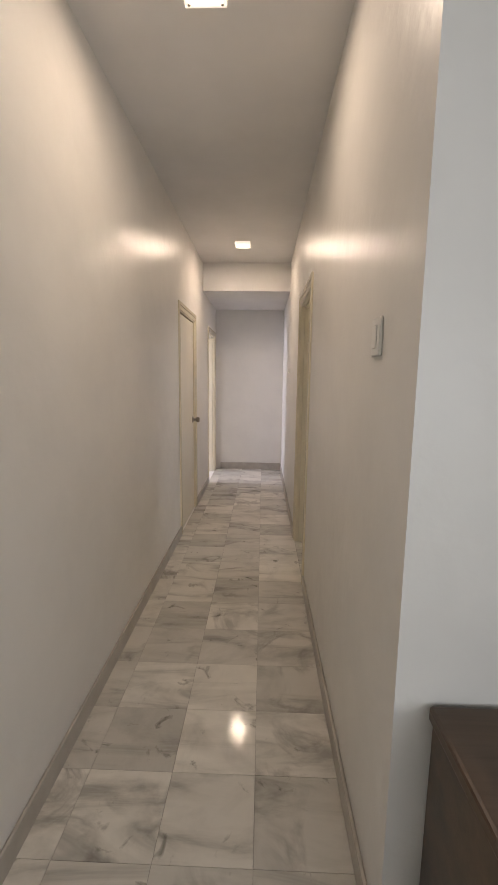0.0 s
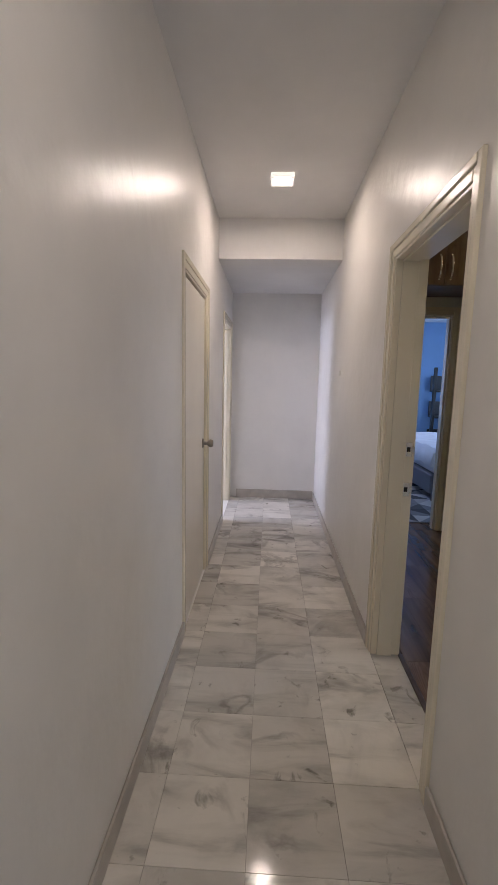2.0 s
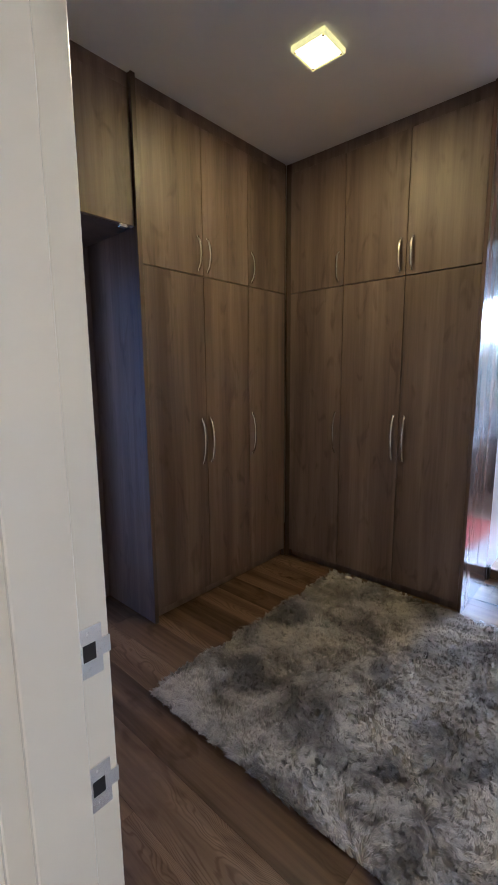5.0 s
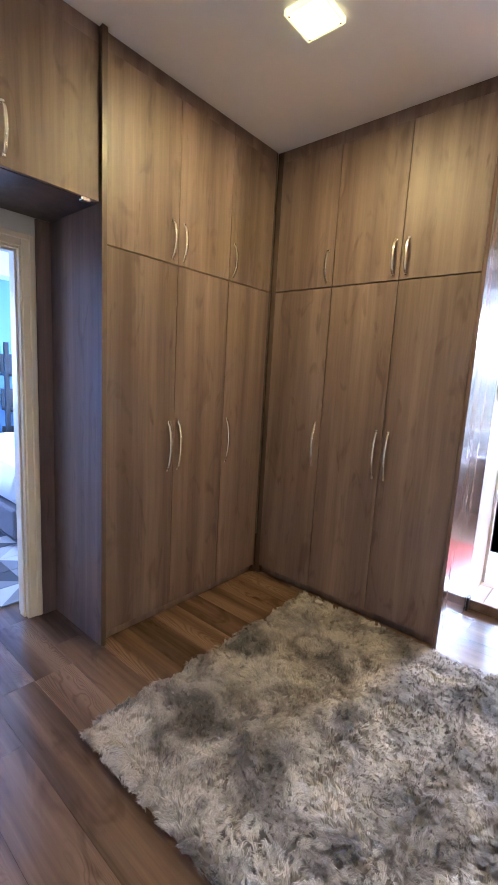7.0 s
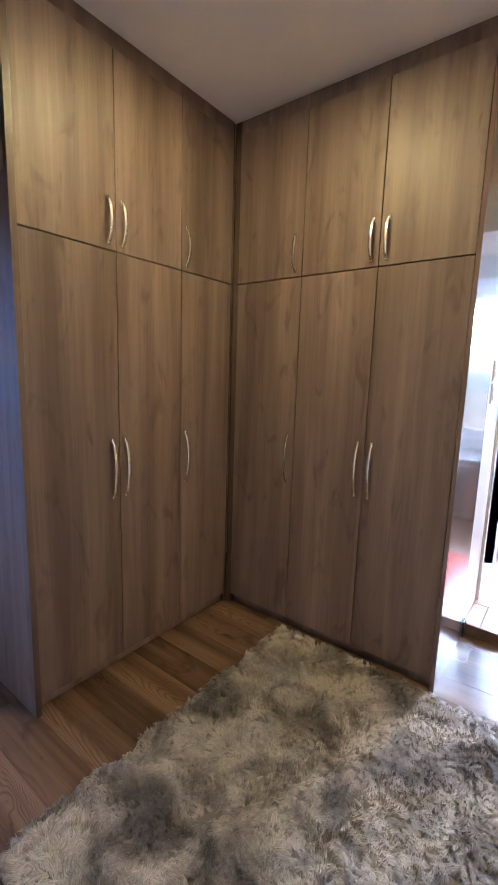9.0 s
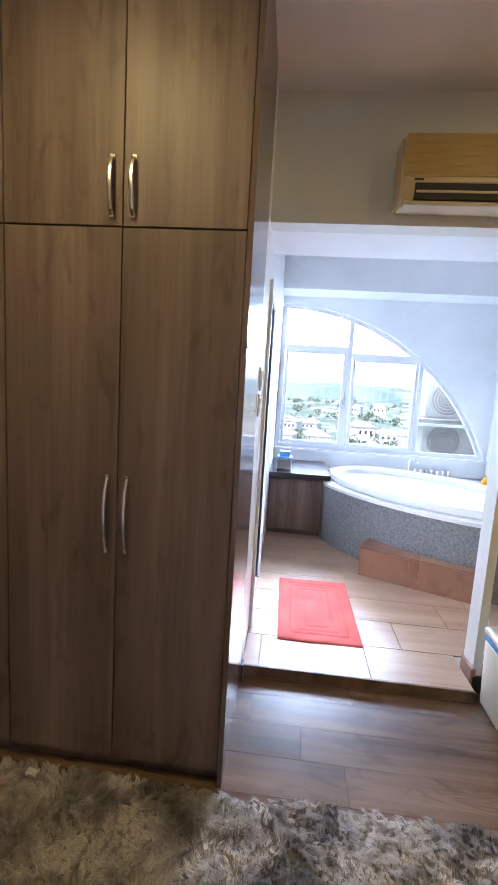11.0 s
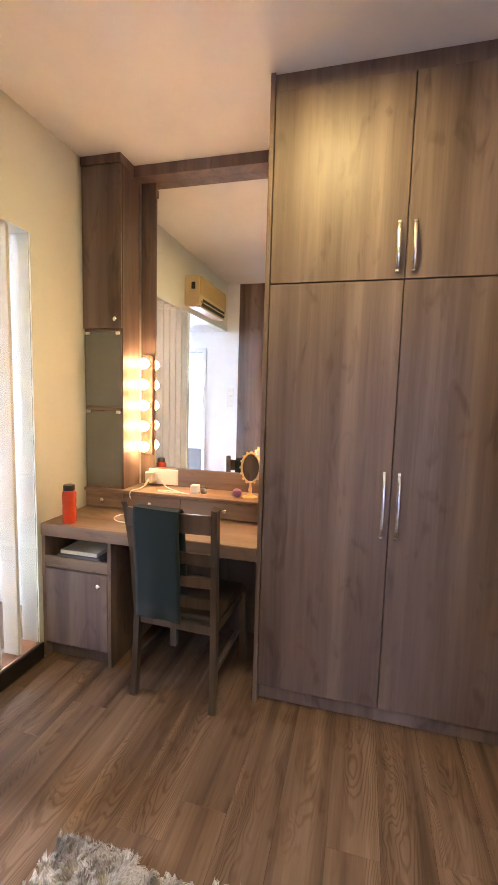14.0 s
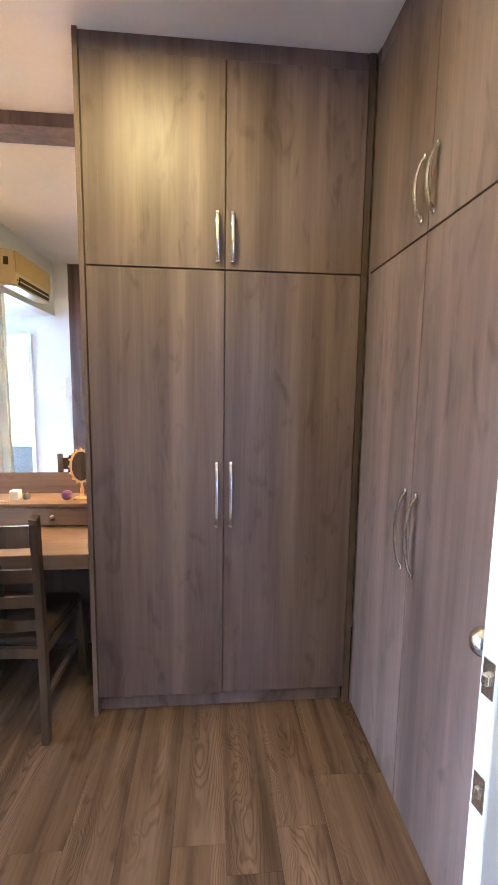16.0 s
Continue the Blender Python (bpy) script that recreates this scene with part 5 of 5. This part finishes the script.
# ---- switch and sideboard at the corridor's start ----
sw = thing("light_switch", R(XR, 1.305, 1.54, -90), "white rocker switch on the corridor wall", "switch")
part("plate", boxed(-0.04, 0.04, -0.010, 0, -0.05, 0.05, bevel=0.003), WHITE_PLASTIC, sw)
part("rocker", boxed(-0.018, 0.018, -0.014, -0.009, -0.03, 0.03, bevel=0.002), WHITE_PLASTIC, sw)
tagged(part("wall_hook", boxed(XR - 0.012, XR, 5.20, 5.215, 1.49, 1.53, bevel=0.002), WHITE_PLASTIC), "tiny white hook on the corridor wall", "hook")
sb = thing("sideboard", R(0.872, 0.50, 0), "dark brown wooden sideboard against the white wall", "sideboard")
part("body", boxed(0.01, 1.2, 0.01, 0.485, 0.06, 0.685), LIVING_WOOD, sb)
part("top", boxed(0, 1.21, 0, 0.492, 0.686, 0.722, bevel=0.008, seg=2), LIVING_WOOD, sb)
for a in (0.02, 0.60):
    part("door", boxed(a, a + 0.57, -0.008, 0.0095, 0.08, 0.675, bevel=0.002), LIVING_WOOD, sb)
part("plinth", boxed(0.03, 1.18, 0.03, 0.46, 0, 0.06), LIVING_WOOD, sb)

# ---- bedroom, seen through the doorway ----
bed = thing("bed", R(2.18, 6.75, 0), "grey upholstered bed with white bedding", "bed")
part("base", boxed(0, 1.7, 0, 2.1, 0.12, 0.36, bevel=0.02, seg=2), GREY_LEATHER, bed, "grey upholstered base")
for x in (0.1, 1.6):
    for y in (0.1, 2.0):
        part("leg", boxed(x - 0.03, x + 0.03, y - 0.03, y + 0.03, 0, 0.12), BLACK_PLASTIC, bed)
part("mattress", boxed(0.05, 1.65, 0.04, 2.06, 0.36, 0.52, bevel=0.04, seg=3), WHITE_CLOTH, bed, "", True)
bm = bmesh.new()
g = []
for i in range(41):
    row = []
    for j in range(41):
        x, y = -0.02 + 1.74 * i / 40, -0.02 + 2.0 * j / 40
        e = min(x + 0.02, 1.72 - x, y + 0.02)
        z = 0.66 - 0.20 * max(0, 1 - e / 0.09) ** 2 + 0.020 * noise.noise(Vector((x * 4, y * 4, 0))) + 0.012 * noise.noise(Vector((x * 11, y * 5, 3)))
        row.append(bm.verts.new((x, y, z)))
    g.append(row)
for i in range(40):
    for j in range(40):
        bm.faces.new((g[i][j], g[i + 1][j], g[i + 1][j + 1], g[i][j + 1]))
dv = part("duvet", bm, WHITE_CLOTH, bed, "white rumpled duvet", True)
sol = dv.modifiers.new("thickness", "SOLIDIFY")
sol.thickness = 0.05
ladder = thing("ladder_shelf", R(3.05, 9.22, 0), "black ladder shelf against the blue wall", "shelf")
for x in (0.0, 0.52):
    part("upright", boxed(x, x + 0.05, 0.0, 0.05, 0, 1.72, bevel=0.003), BLACK_PLASTIC, ladder)
for z in (0.35, 0.85, 1.30):
    part("board", boxed(0.05, 0.52, -0.05, 0.30, z, z + 0.03), BLACK_PLASTIC, ladder)
    part("back", boxed(0.05, 0.52, 0.28, 0.30, z + 0.03, z + 0.28), BLACK_PLASTIC, ladder)
RUG2, _t, _b = nodes_of("grey_patchwork_rug", 0.95)
_geo = _t.nodes.new("ShaderNodeObjectInfo")
_r = ramp(_t, [(0.2, (0.06, 0.065, 0.075)), (0.5, (0.24, 0.25, 0.27)), (0.8, (0.55, 0.55, 0.55))])
_t.links.new(_geo.outputs["Random"], _r.inputs[0])
_t.links.new(_r.outputs[0], _b.inputs["Base Color"])
rug2 = thing("patchwork_rug", R(1.15, 6.02, 0), "rug of grey and white triangles on the bedroom floor", "rug")
part("backing", boxed(0, 1.35, 0, 2.3, 0.0005, 0.008), RUG_BASE, rug2)
for i in range(6):
    for j in range(10):
        x, y, q = 0.225 * i, 0.23 * j, 0.222
        corner = [(x, y), (x + q, y), (x + q, y + q), (x, y + q)]
        for tri in ((0, 1, 2), (0, 2, 3)) if (i + j) % 2 else ((0, 1, 3), (1, 2, 3)):
            part("patch", prism(bmesh.new(), [corner[k] for k in tri], 0.0085, 0.012), RUG2, rug2)

# ---- shaggy rug ----
rug = thing("shaggy_rug", R(1.69, 2.73, 0), "silver-grey shaggy rug with darker clouds on the plank floor", "rug")
RW, RL = 1.61, 2.08
part("backing", boxed(0.012, RW - 0.012, 0.012, RL - 0.012, 0.001, 0.012, bevel=0.004), RUG_BASE, rug)
rng = np.random.default_rng(7)
TUFTS, EACH = 18000, 10
N = TUFTS * EACH
cx, cy = rng.random(TUFTS) * RW, rng.random(TUFTS) * RL
turn = np.array([2.2 * math.pi * noise.noise(Vector((x * 2.2, y * 2.2, 1.0))) + 1.6 * noise.noise(Vector((x * 15, y * 15, 5.0))) for x, y in zip(cx, cy)]) * 1.2 + 4.0 + rng.normal(0, 0.5, TUFTS)
reach = 0.024 + 0.026 * rng.random(TUFTS)
rise = 0.014 + 0.024 * rng.random(TUFTS)
# strands of one tuft start apart and draw together towards its tip
bx = np.clip(np.repeat(cx, EACH) + rng.normal(0, 0.0060, N), 0.004, RW - 0.004)
by = np.clip(np.repeat(cy, EACH) + rng.normal(0, 0.0060, N), 0.004, RL - 0.004)
goal_x = np.repeat(cx + np.cos(turn) * reach, EACH) + rng.normal(0, 0.0052, N)
goal_y = np.repeat(cy + np.sin(turn) * reach, EACH) + rng.normal(0, 0.0052, N)
ang = np.arctan2(goal_y - by, goal_x - bx)
ln = np.hypot(goal_x - bx, goal_y - by)
lean = 0.85 + 0.3 * rng.random(N)
wd = 0.0009 + 0.0012 * rng.random(N)
dx, dy = np.cos(ang), np.sin(ang)
px, py = -dy * wd, dx * wd
z0 = np.full(N, 0.011)
hz = np.repeat(rise, EACH) * (0.75 + 0.4 * rng.random(N))
mx, my, mz = bx + dx * ln * 0.35 * lean, by + dy * ln * 0.35 * lean, z0 + hz * 0.8
tx, ty, tz = bx + dx * ln * lean, by + dy * ln * lean, z0 + hz * (0.55 + 0.5 * rng.random(N))
mx, tx = np.clip(mx, -0.006, RW + 0.006), np.clip(tx, -0.014, RW + 0.014)
my, ty = np.clip(my, -0.006, RL + 0.006), np.clip(ty, -0.014, RL + 0.014)
V = np.stack([np.stack(p, 1) for p in ((bx + px, by + py, z0), (bx - px, by - py, z0), (mx + px, my + py, mz), (mx - px, my - py, mz), (tx, ty, tz))], 1).reshape(-1, 3)
idx = np.arange(N)[:, None] * 5
quads = np.concatenate([idx + k for k in (0, 1, 3, 2)], 1)
tris = np.concatenate([idx + k for k in (2, 3, 4)], 1)
me = bpy.data.meshes.new("shag")
me.from_pydata(V.tolist(), [], quads.tolist() + tris.tolist())
me.materials.append(SHAG)
pile = tagged(new("shag", me), "long silver-grey shag", "", "", "stuff")
pile.parent = rug

part("tag", boxed(1.56, 1.59, 1.91, 1.955, 0.030, 0.042, bevel=0.003), PAPER, rug, "small white sewn tag")
tagged(part("door_catch", boxed(1.955, 2.0, 5.275, 5.30, 2.206, 2.2235, bevel=0.003), CHROME), "small chrome catch under the overhead cupboard", "door catch")

# ---- outside the window ----
GREEN, _t, _b = nodes_of("hillside_green", 0.95)
_c = coords(_t)
_n = add(_t, "ShaderNodeTexNoise", Scale=0.05, Detail=8.0, Roughness=0.7)
_t.links.new(_c.outputs[0], _n.inputs["Vector"])
_r = ramp(_t, [(0.35, (0.08, 0.12, 0.08)), (0.5, (0.15, 0.20, 0.15)), (0.66, (0.42, 0.42, 0.40))])
_t.links.new(_n.outputs["Fac"], _r.inputs[0])
_t.links.new(_r.outputs[0], _b.inputs["Base Color"])
HOUSE = plain("pale_house_render", (0.62, 0.60, 0.56), 0.8, 0, 0.08, 0.5)
UNIT_STEEL = plain("weathered_cream_steel", (0.47, 0.44, 0.38), 0.5, 0, 0.1, 6.0, 0.05)
OUTER_WALL = plain("weathered_beige_render", (0.36, 0.31, 0.26), 0.85, 0, 0.15, 3.0, 0.2)
ROOF = plain("clay_roof", (0.40, 0.30, 0.26), 0.8, 0, 0.15, 0.8)
LEAF = plain("tree_leaves", (0.12, 0.16, 0.09), 0.8, 0, 0.3, 0.6)
bm = bmesh.new()
n = 60
gv = []
for i in range(n + 1):
    row = []
    for j in range(n + 1):
        x = 9.0 + 2600 * (i / n) ** 2.2
        y = (j / n - 0.5) * (160 + x * 2.6)
        h = -16 - 8 * min(1, x / 200) + max(0, (x - 240) / 9) * 0.55 * (0.65 + 0.6 * noise.noise(Vector((x * 0.002, y * 0.003, 3)))) * (1 if x < 1200 else max(0.2, 1 - (x - 1200) / 1600)) + 3 * noise.noise(Vector((x * 0.02, y * 0.02, 0)))
        row.append(bm.verts.new((x, y, h)))
    gv.append(row)
for i in range(n):
    for j in range(n):
        bm.faces.new((gv[i][j], gv[i + 1][j], gv[i + 1][j + 1], gv[i][j + 1]))
structure("ground", bm, GREEN, "green hilly ground with scattered houses below the window", "ground")
# far ridge: blue of the distance haze is mixed into the base colour
FAR, _t, _b = nodes_of("haze_tinted_hills", 1.0)
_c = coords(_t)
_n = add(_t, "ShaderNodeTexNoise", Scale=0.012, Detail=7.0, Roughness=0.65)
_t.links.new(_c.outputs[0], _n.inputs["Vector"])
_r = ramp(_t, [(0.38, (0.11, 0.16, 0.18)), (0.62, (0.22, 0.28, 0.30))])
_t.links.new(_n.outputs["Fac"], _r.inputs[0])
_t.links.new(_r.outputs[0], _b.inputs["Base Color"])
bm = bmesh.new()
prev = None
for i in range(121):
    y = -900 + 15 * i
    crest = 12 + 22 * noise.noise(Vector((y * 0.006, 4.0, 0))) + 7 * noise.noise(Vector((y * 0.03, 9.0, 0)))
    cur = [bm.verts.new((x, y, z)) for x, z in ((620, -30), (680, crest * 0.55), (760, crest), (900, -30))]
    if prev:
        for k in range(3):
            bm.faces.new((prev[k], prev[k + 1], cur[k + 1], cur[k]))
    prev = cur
structure("backdrop_hills", bm, FAR, "ridge of far wooded hills with blue haze in its colour", "hills")
rnd = random.Random(11)


def ground_z(x, y):
    return -16 - 8 * min(1, x / 200) + max(0, (x - 240) / 9) * 0.55 * (0.65 + 0.6 * noise.noise(Vector((x * 0.002, y * 0.003, 3)))) + 3 * noise.noise(Vector((x * 0.02, y * 0.02, 0)))


def house(x, y, w, d, h, turn):
    ob = thing("house", R(x, y, ground_z(x, y) - 1, turn), "small pale house with a pitched roof below the hills", "house", "houses below the window")
    part("wall", boxed(-w / 2, w / 2, -d / 2, d / 2, 0, h), HOUSE, ob)
    bm = bmesh.new()
    e = 0.6
    a = [bm.verts.new((sx * (w / 2 + e), sy * (d / 2 + e), h)) for sx, sy in ((-1, -1), (1, -1), (1, 1), (-1, 1))]
    r0, r1 = bm.verts.new((-w / 2 + 1.2, 0, h + d * 0.28)), bm.verts.new((w / 2 - 1.2, 0, h + d * 0.28))
    for f in ((a[0], a[1], r1, r0), (a[2], a[3], r0, r1), (a[1], a[2], r1), (a[3], a[0], r0), (a[3], a[2], a[1], a[0])):
        bm.faces.new(f)
    part("roof", bm, ROOF, ob)
    for k in range(3):
        part("window", boxed(-w / 2 - 0.05, -w / 2 + 0.02, -d / 2 + d * (k + 0.6) / 3.2, -d / 2 + d * (k + 1.0) / 3.2, h * 0.45, h * 0.75), DARK_SLOT, ob)


for k in range(44):
    x = 70 + 330 * rnd.random() ** 1.3
    house(x, rnd.uniform(-0.55, 0.35) * x, rnd.uniform(9, 16), rnd.uniform(8, 12), rnd.uniform(4, 8), rnd.uniform(-25, 25))
vs, fs = [], []
for k in range(300):
    x = 45 + 520 * rnd.random() ** 1.2
    y = rnd.uniform(-0.55, 0.35) * x
    z, r = ground_z(x, y), rnd.uniform(2.0, 4.2)
    for q in range(34):
        c = Vector((rnd.gauss(0, 0.5), rnd.gauss(0, 0.5), rnd.uniform(0.2, 1.5))) * r
        p = Vector((x, y, z)) + c
        b = len(vs)
        for _ in range(3):
            vs.append(tuple(p + Vector((rnd.uniform(-1, 1), rnd.uniform(-1, 1), rnd.uniform(-1, 1))) * r * 0.4))
        fs.append((b, b + 1, b + 2))
me = bpy.data.meshes.new("far_trees")
me.from_pydata(vs, [], fs)
me.materials.append(LEAF)
tagged(new("far_trees", me), "green tree crowns among the houses", "trees", "", "stuff")


# air-conditioning units on the ledge outside
def condenser(x, y, z):
    ob = thing("outdoor_unit", R(x, y, z), "white outdoor air-conditioning unit with a round fan grille", "outdoor unit", "outdoor units on the ledge")
    part("case", boxed(0, 0.30, -0.38, 0.38, 0, 0.52, bevel=0.015, seg=2), UNIT_STEEL, ob)
    bm = bmesh.new()
    for r in (0.06, 0.10, 0.14, 0.18, 0.22):
        tube(bm, [(-0.012, 0.10 + r * math.cos(a), 0.26 + r * math.sin(a)) for a in (2 * math.pi * i / 28 for i in range(29))], 0.005, 0.005, 4, Vector((1, 0, 0)))
    part("grille", bm, UNIT_STEEL, ob)
    bm = bmesh.new()
    lathe(bm, [(0.225, 0), (0.225, 0.004)], 28, pose(-0.004, 0.10, 0.26, 0, 90, 0))
    part("fan_opening", bm, OUTER_WALL, ob)


structure("ledge_outside", boxed(7.3, 8.6, 0.2, 2.15, 0.55, 0.70), HOUSE, "concrete ledge outside the window", "ledge")
structure("ledge_outside_upper", boxed(7.6, 8.6, 0.2, 2.12, 1.235, 1.27), OUTER_WALL, "steel shelf between the outdoor units", "ledge")
structure("wall_outside", boxed(8.62, 8.75, -0.6, 1.95, 0.2, 2.4), OUTER_WALL, "pale outer wall behind the outdoor units", "wall")
condenser(8.0, 1.55, 0.70)
condenser(8.0, 1.55, 1.27)
louvres = thing("louvre_screen", R(7.72, 2.16, 0.70), "grey louvre screen beside the outdoor units", "louvre screen")
part("post", boxed(0.07, 0.10, 0.0, 0.02, 0, 1.2), ALUMINIUM, louvres)
for k in range(20):
    part("blade", boxed(0.0, 0.08, 0.02, 0.14, 0.05 + 0.055 * k, 0.065 + 0.055 * k), ALUMINIUM, louvres)

# ---- floor pieces ----
rnd = random.Random(5)


def piece_mesh(name, w, l, h, bevel, material):
    return mesh_of(name, boxed(-w / 2, w / 2, -l / 2, l / 2, -h, 0, bevel=bevel), material)


# marble tiles of the corridor
cols = [(XL, -0.114), (-0.114, 0.188), (0.188, 0.490), (0.490, 0.80)]
tile_meshes = [piece_mesh("marble_tile", b - a - 0.0012, 0.3008, 0.012, 0.0006, MARBLE) for a, b in cols]
for r in range(22):
    y = 0.436 + 0.302 * r - 0.302 * 0 + 0.0
    for (a, b), me in zip(cols, tile_meshes):
        ob = new("marble_tile", me)
        ob.location = ((a + b) / 2, y, rnd.uniform(-0.0004, 0.0004))
        ob.parent = floor_corridor
me = piece_mesh("marble_tile", 0.143, 0.300, 0.012, 0.0008, MARBLE)
for y in (3.154, 3.456, 3.64):
    ob = new("marble_tile", me)
    ob.location = (0.873, y, -0.0006 if y == 3.64 else 0.0)
    ob.parent = floor_corridor
structure("floor_corridor_start", boxed(XL, XR, -4.0, 0.284, -0.006, 0.0), MARBLE, "pale marble floor behind the start", "floor")

# planks of the dressing room
PW = 0.182
lengths = {}
x, k = 0.973, 0
while x < 4.0:
    w = min(PW, 4.008 - x)
    y = 1.20 - rnd.random() * 1.4
    while y < 5.80:
        y0, y1 = max(y, 1.19), min(y + 1.50, 5.80)
        if y1 - y0 > 0.05:
            key = (round(w, 3), round(y1 - y0, 3))
            if key not in lengths:
                lengths[key] = piece_mesh("plank", key[0] - 0.0006, key[1] - 0.0006, 0.010, 0.0004, PLANK)
            ob = new("plank", lengths[key])
            ob.location = (x + w / 2, (y0 + y1) / 2, 0)
            ob.parent = floor_dressing
        y += 1.50
    x += PW

# short planks in front of the slatted screen
for y0, y1 in ((1.50, 2.12), (2.12, 2.728)):
    ob = new("plank", piece_mesh("plank", 0.085, y1 - y0 - 0.0006, 0.010, 0.0004, PLANK))
    ob.location = (4.051, (y0 + y1) / 2, 0)
    ob.parent = floor_dressing

# tiles of the bathroom
bath_floor = bpy.data.objects["floor_bathroom_base"]
for i in range(10):
    x0, x1 = 4.022 + 0.298 * i, min(4.022 + 0.298 * (i + 1), 6.99)
    y = 1.505 - (0.28 if i % 2 else 0.05)
    while y < 3.94:
        a, b = max(y, 1.502 if i else 2.732), min(y + 0.6, 3.944)
        if b - a > 0.03:
            key = ("t", round(x1 - x0, 3), round(b - a, 3))
            if key not in lengths:
                lengths[key] = piece_mesh("floor_tile", key[1] - 0.003, key[2] - 0.003, 0.010, 0.001, BATH_TILE)
            ob = new("floor_tile", lengths[key])
            ob.location = ((x0 + x1) / 2, (a + b) / 2, BZ)
            ob.parent = bath_floor
        y += 0.6
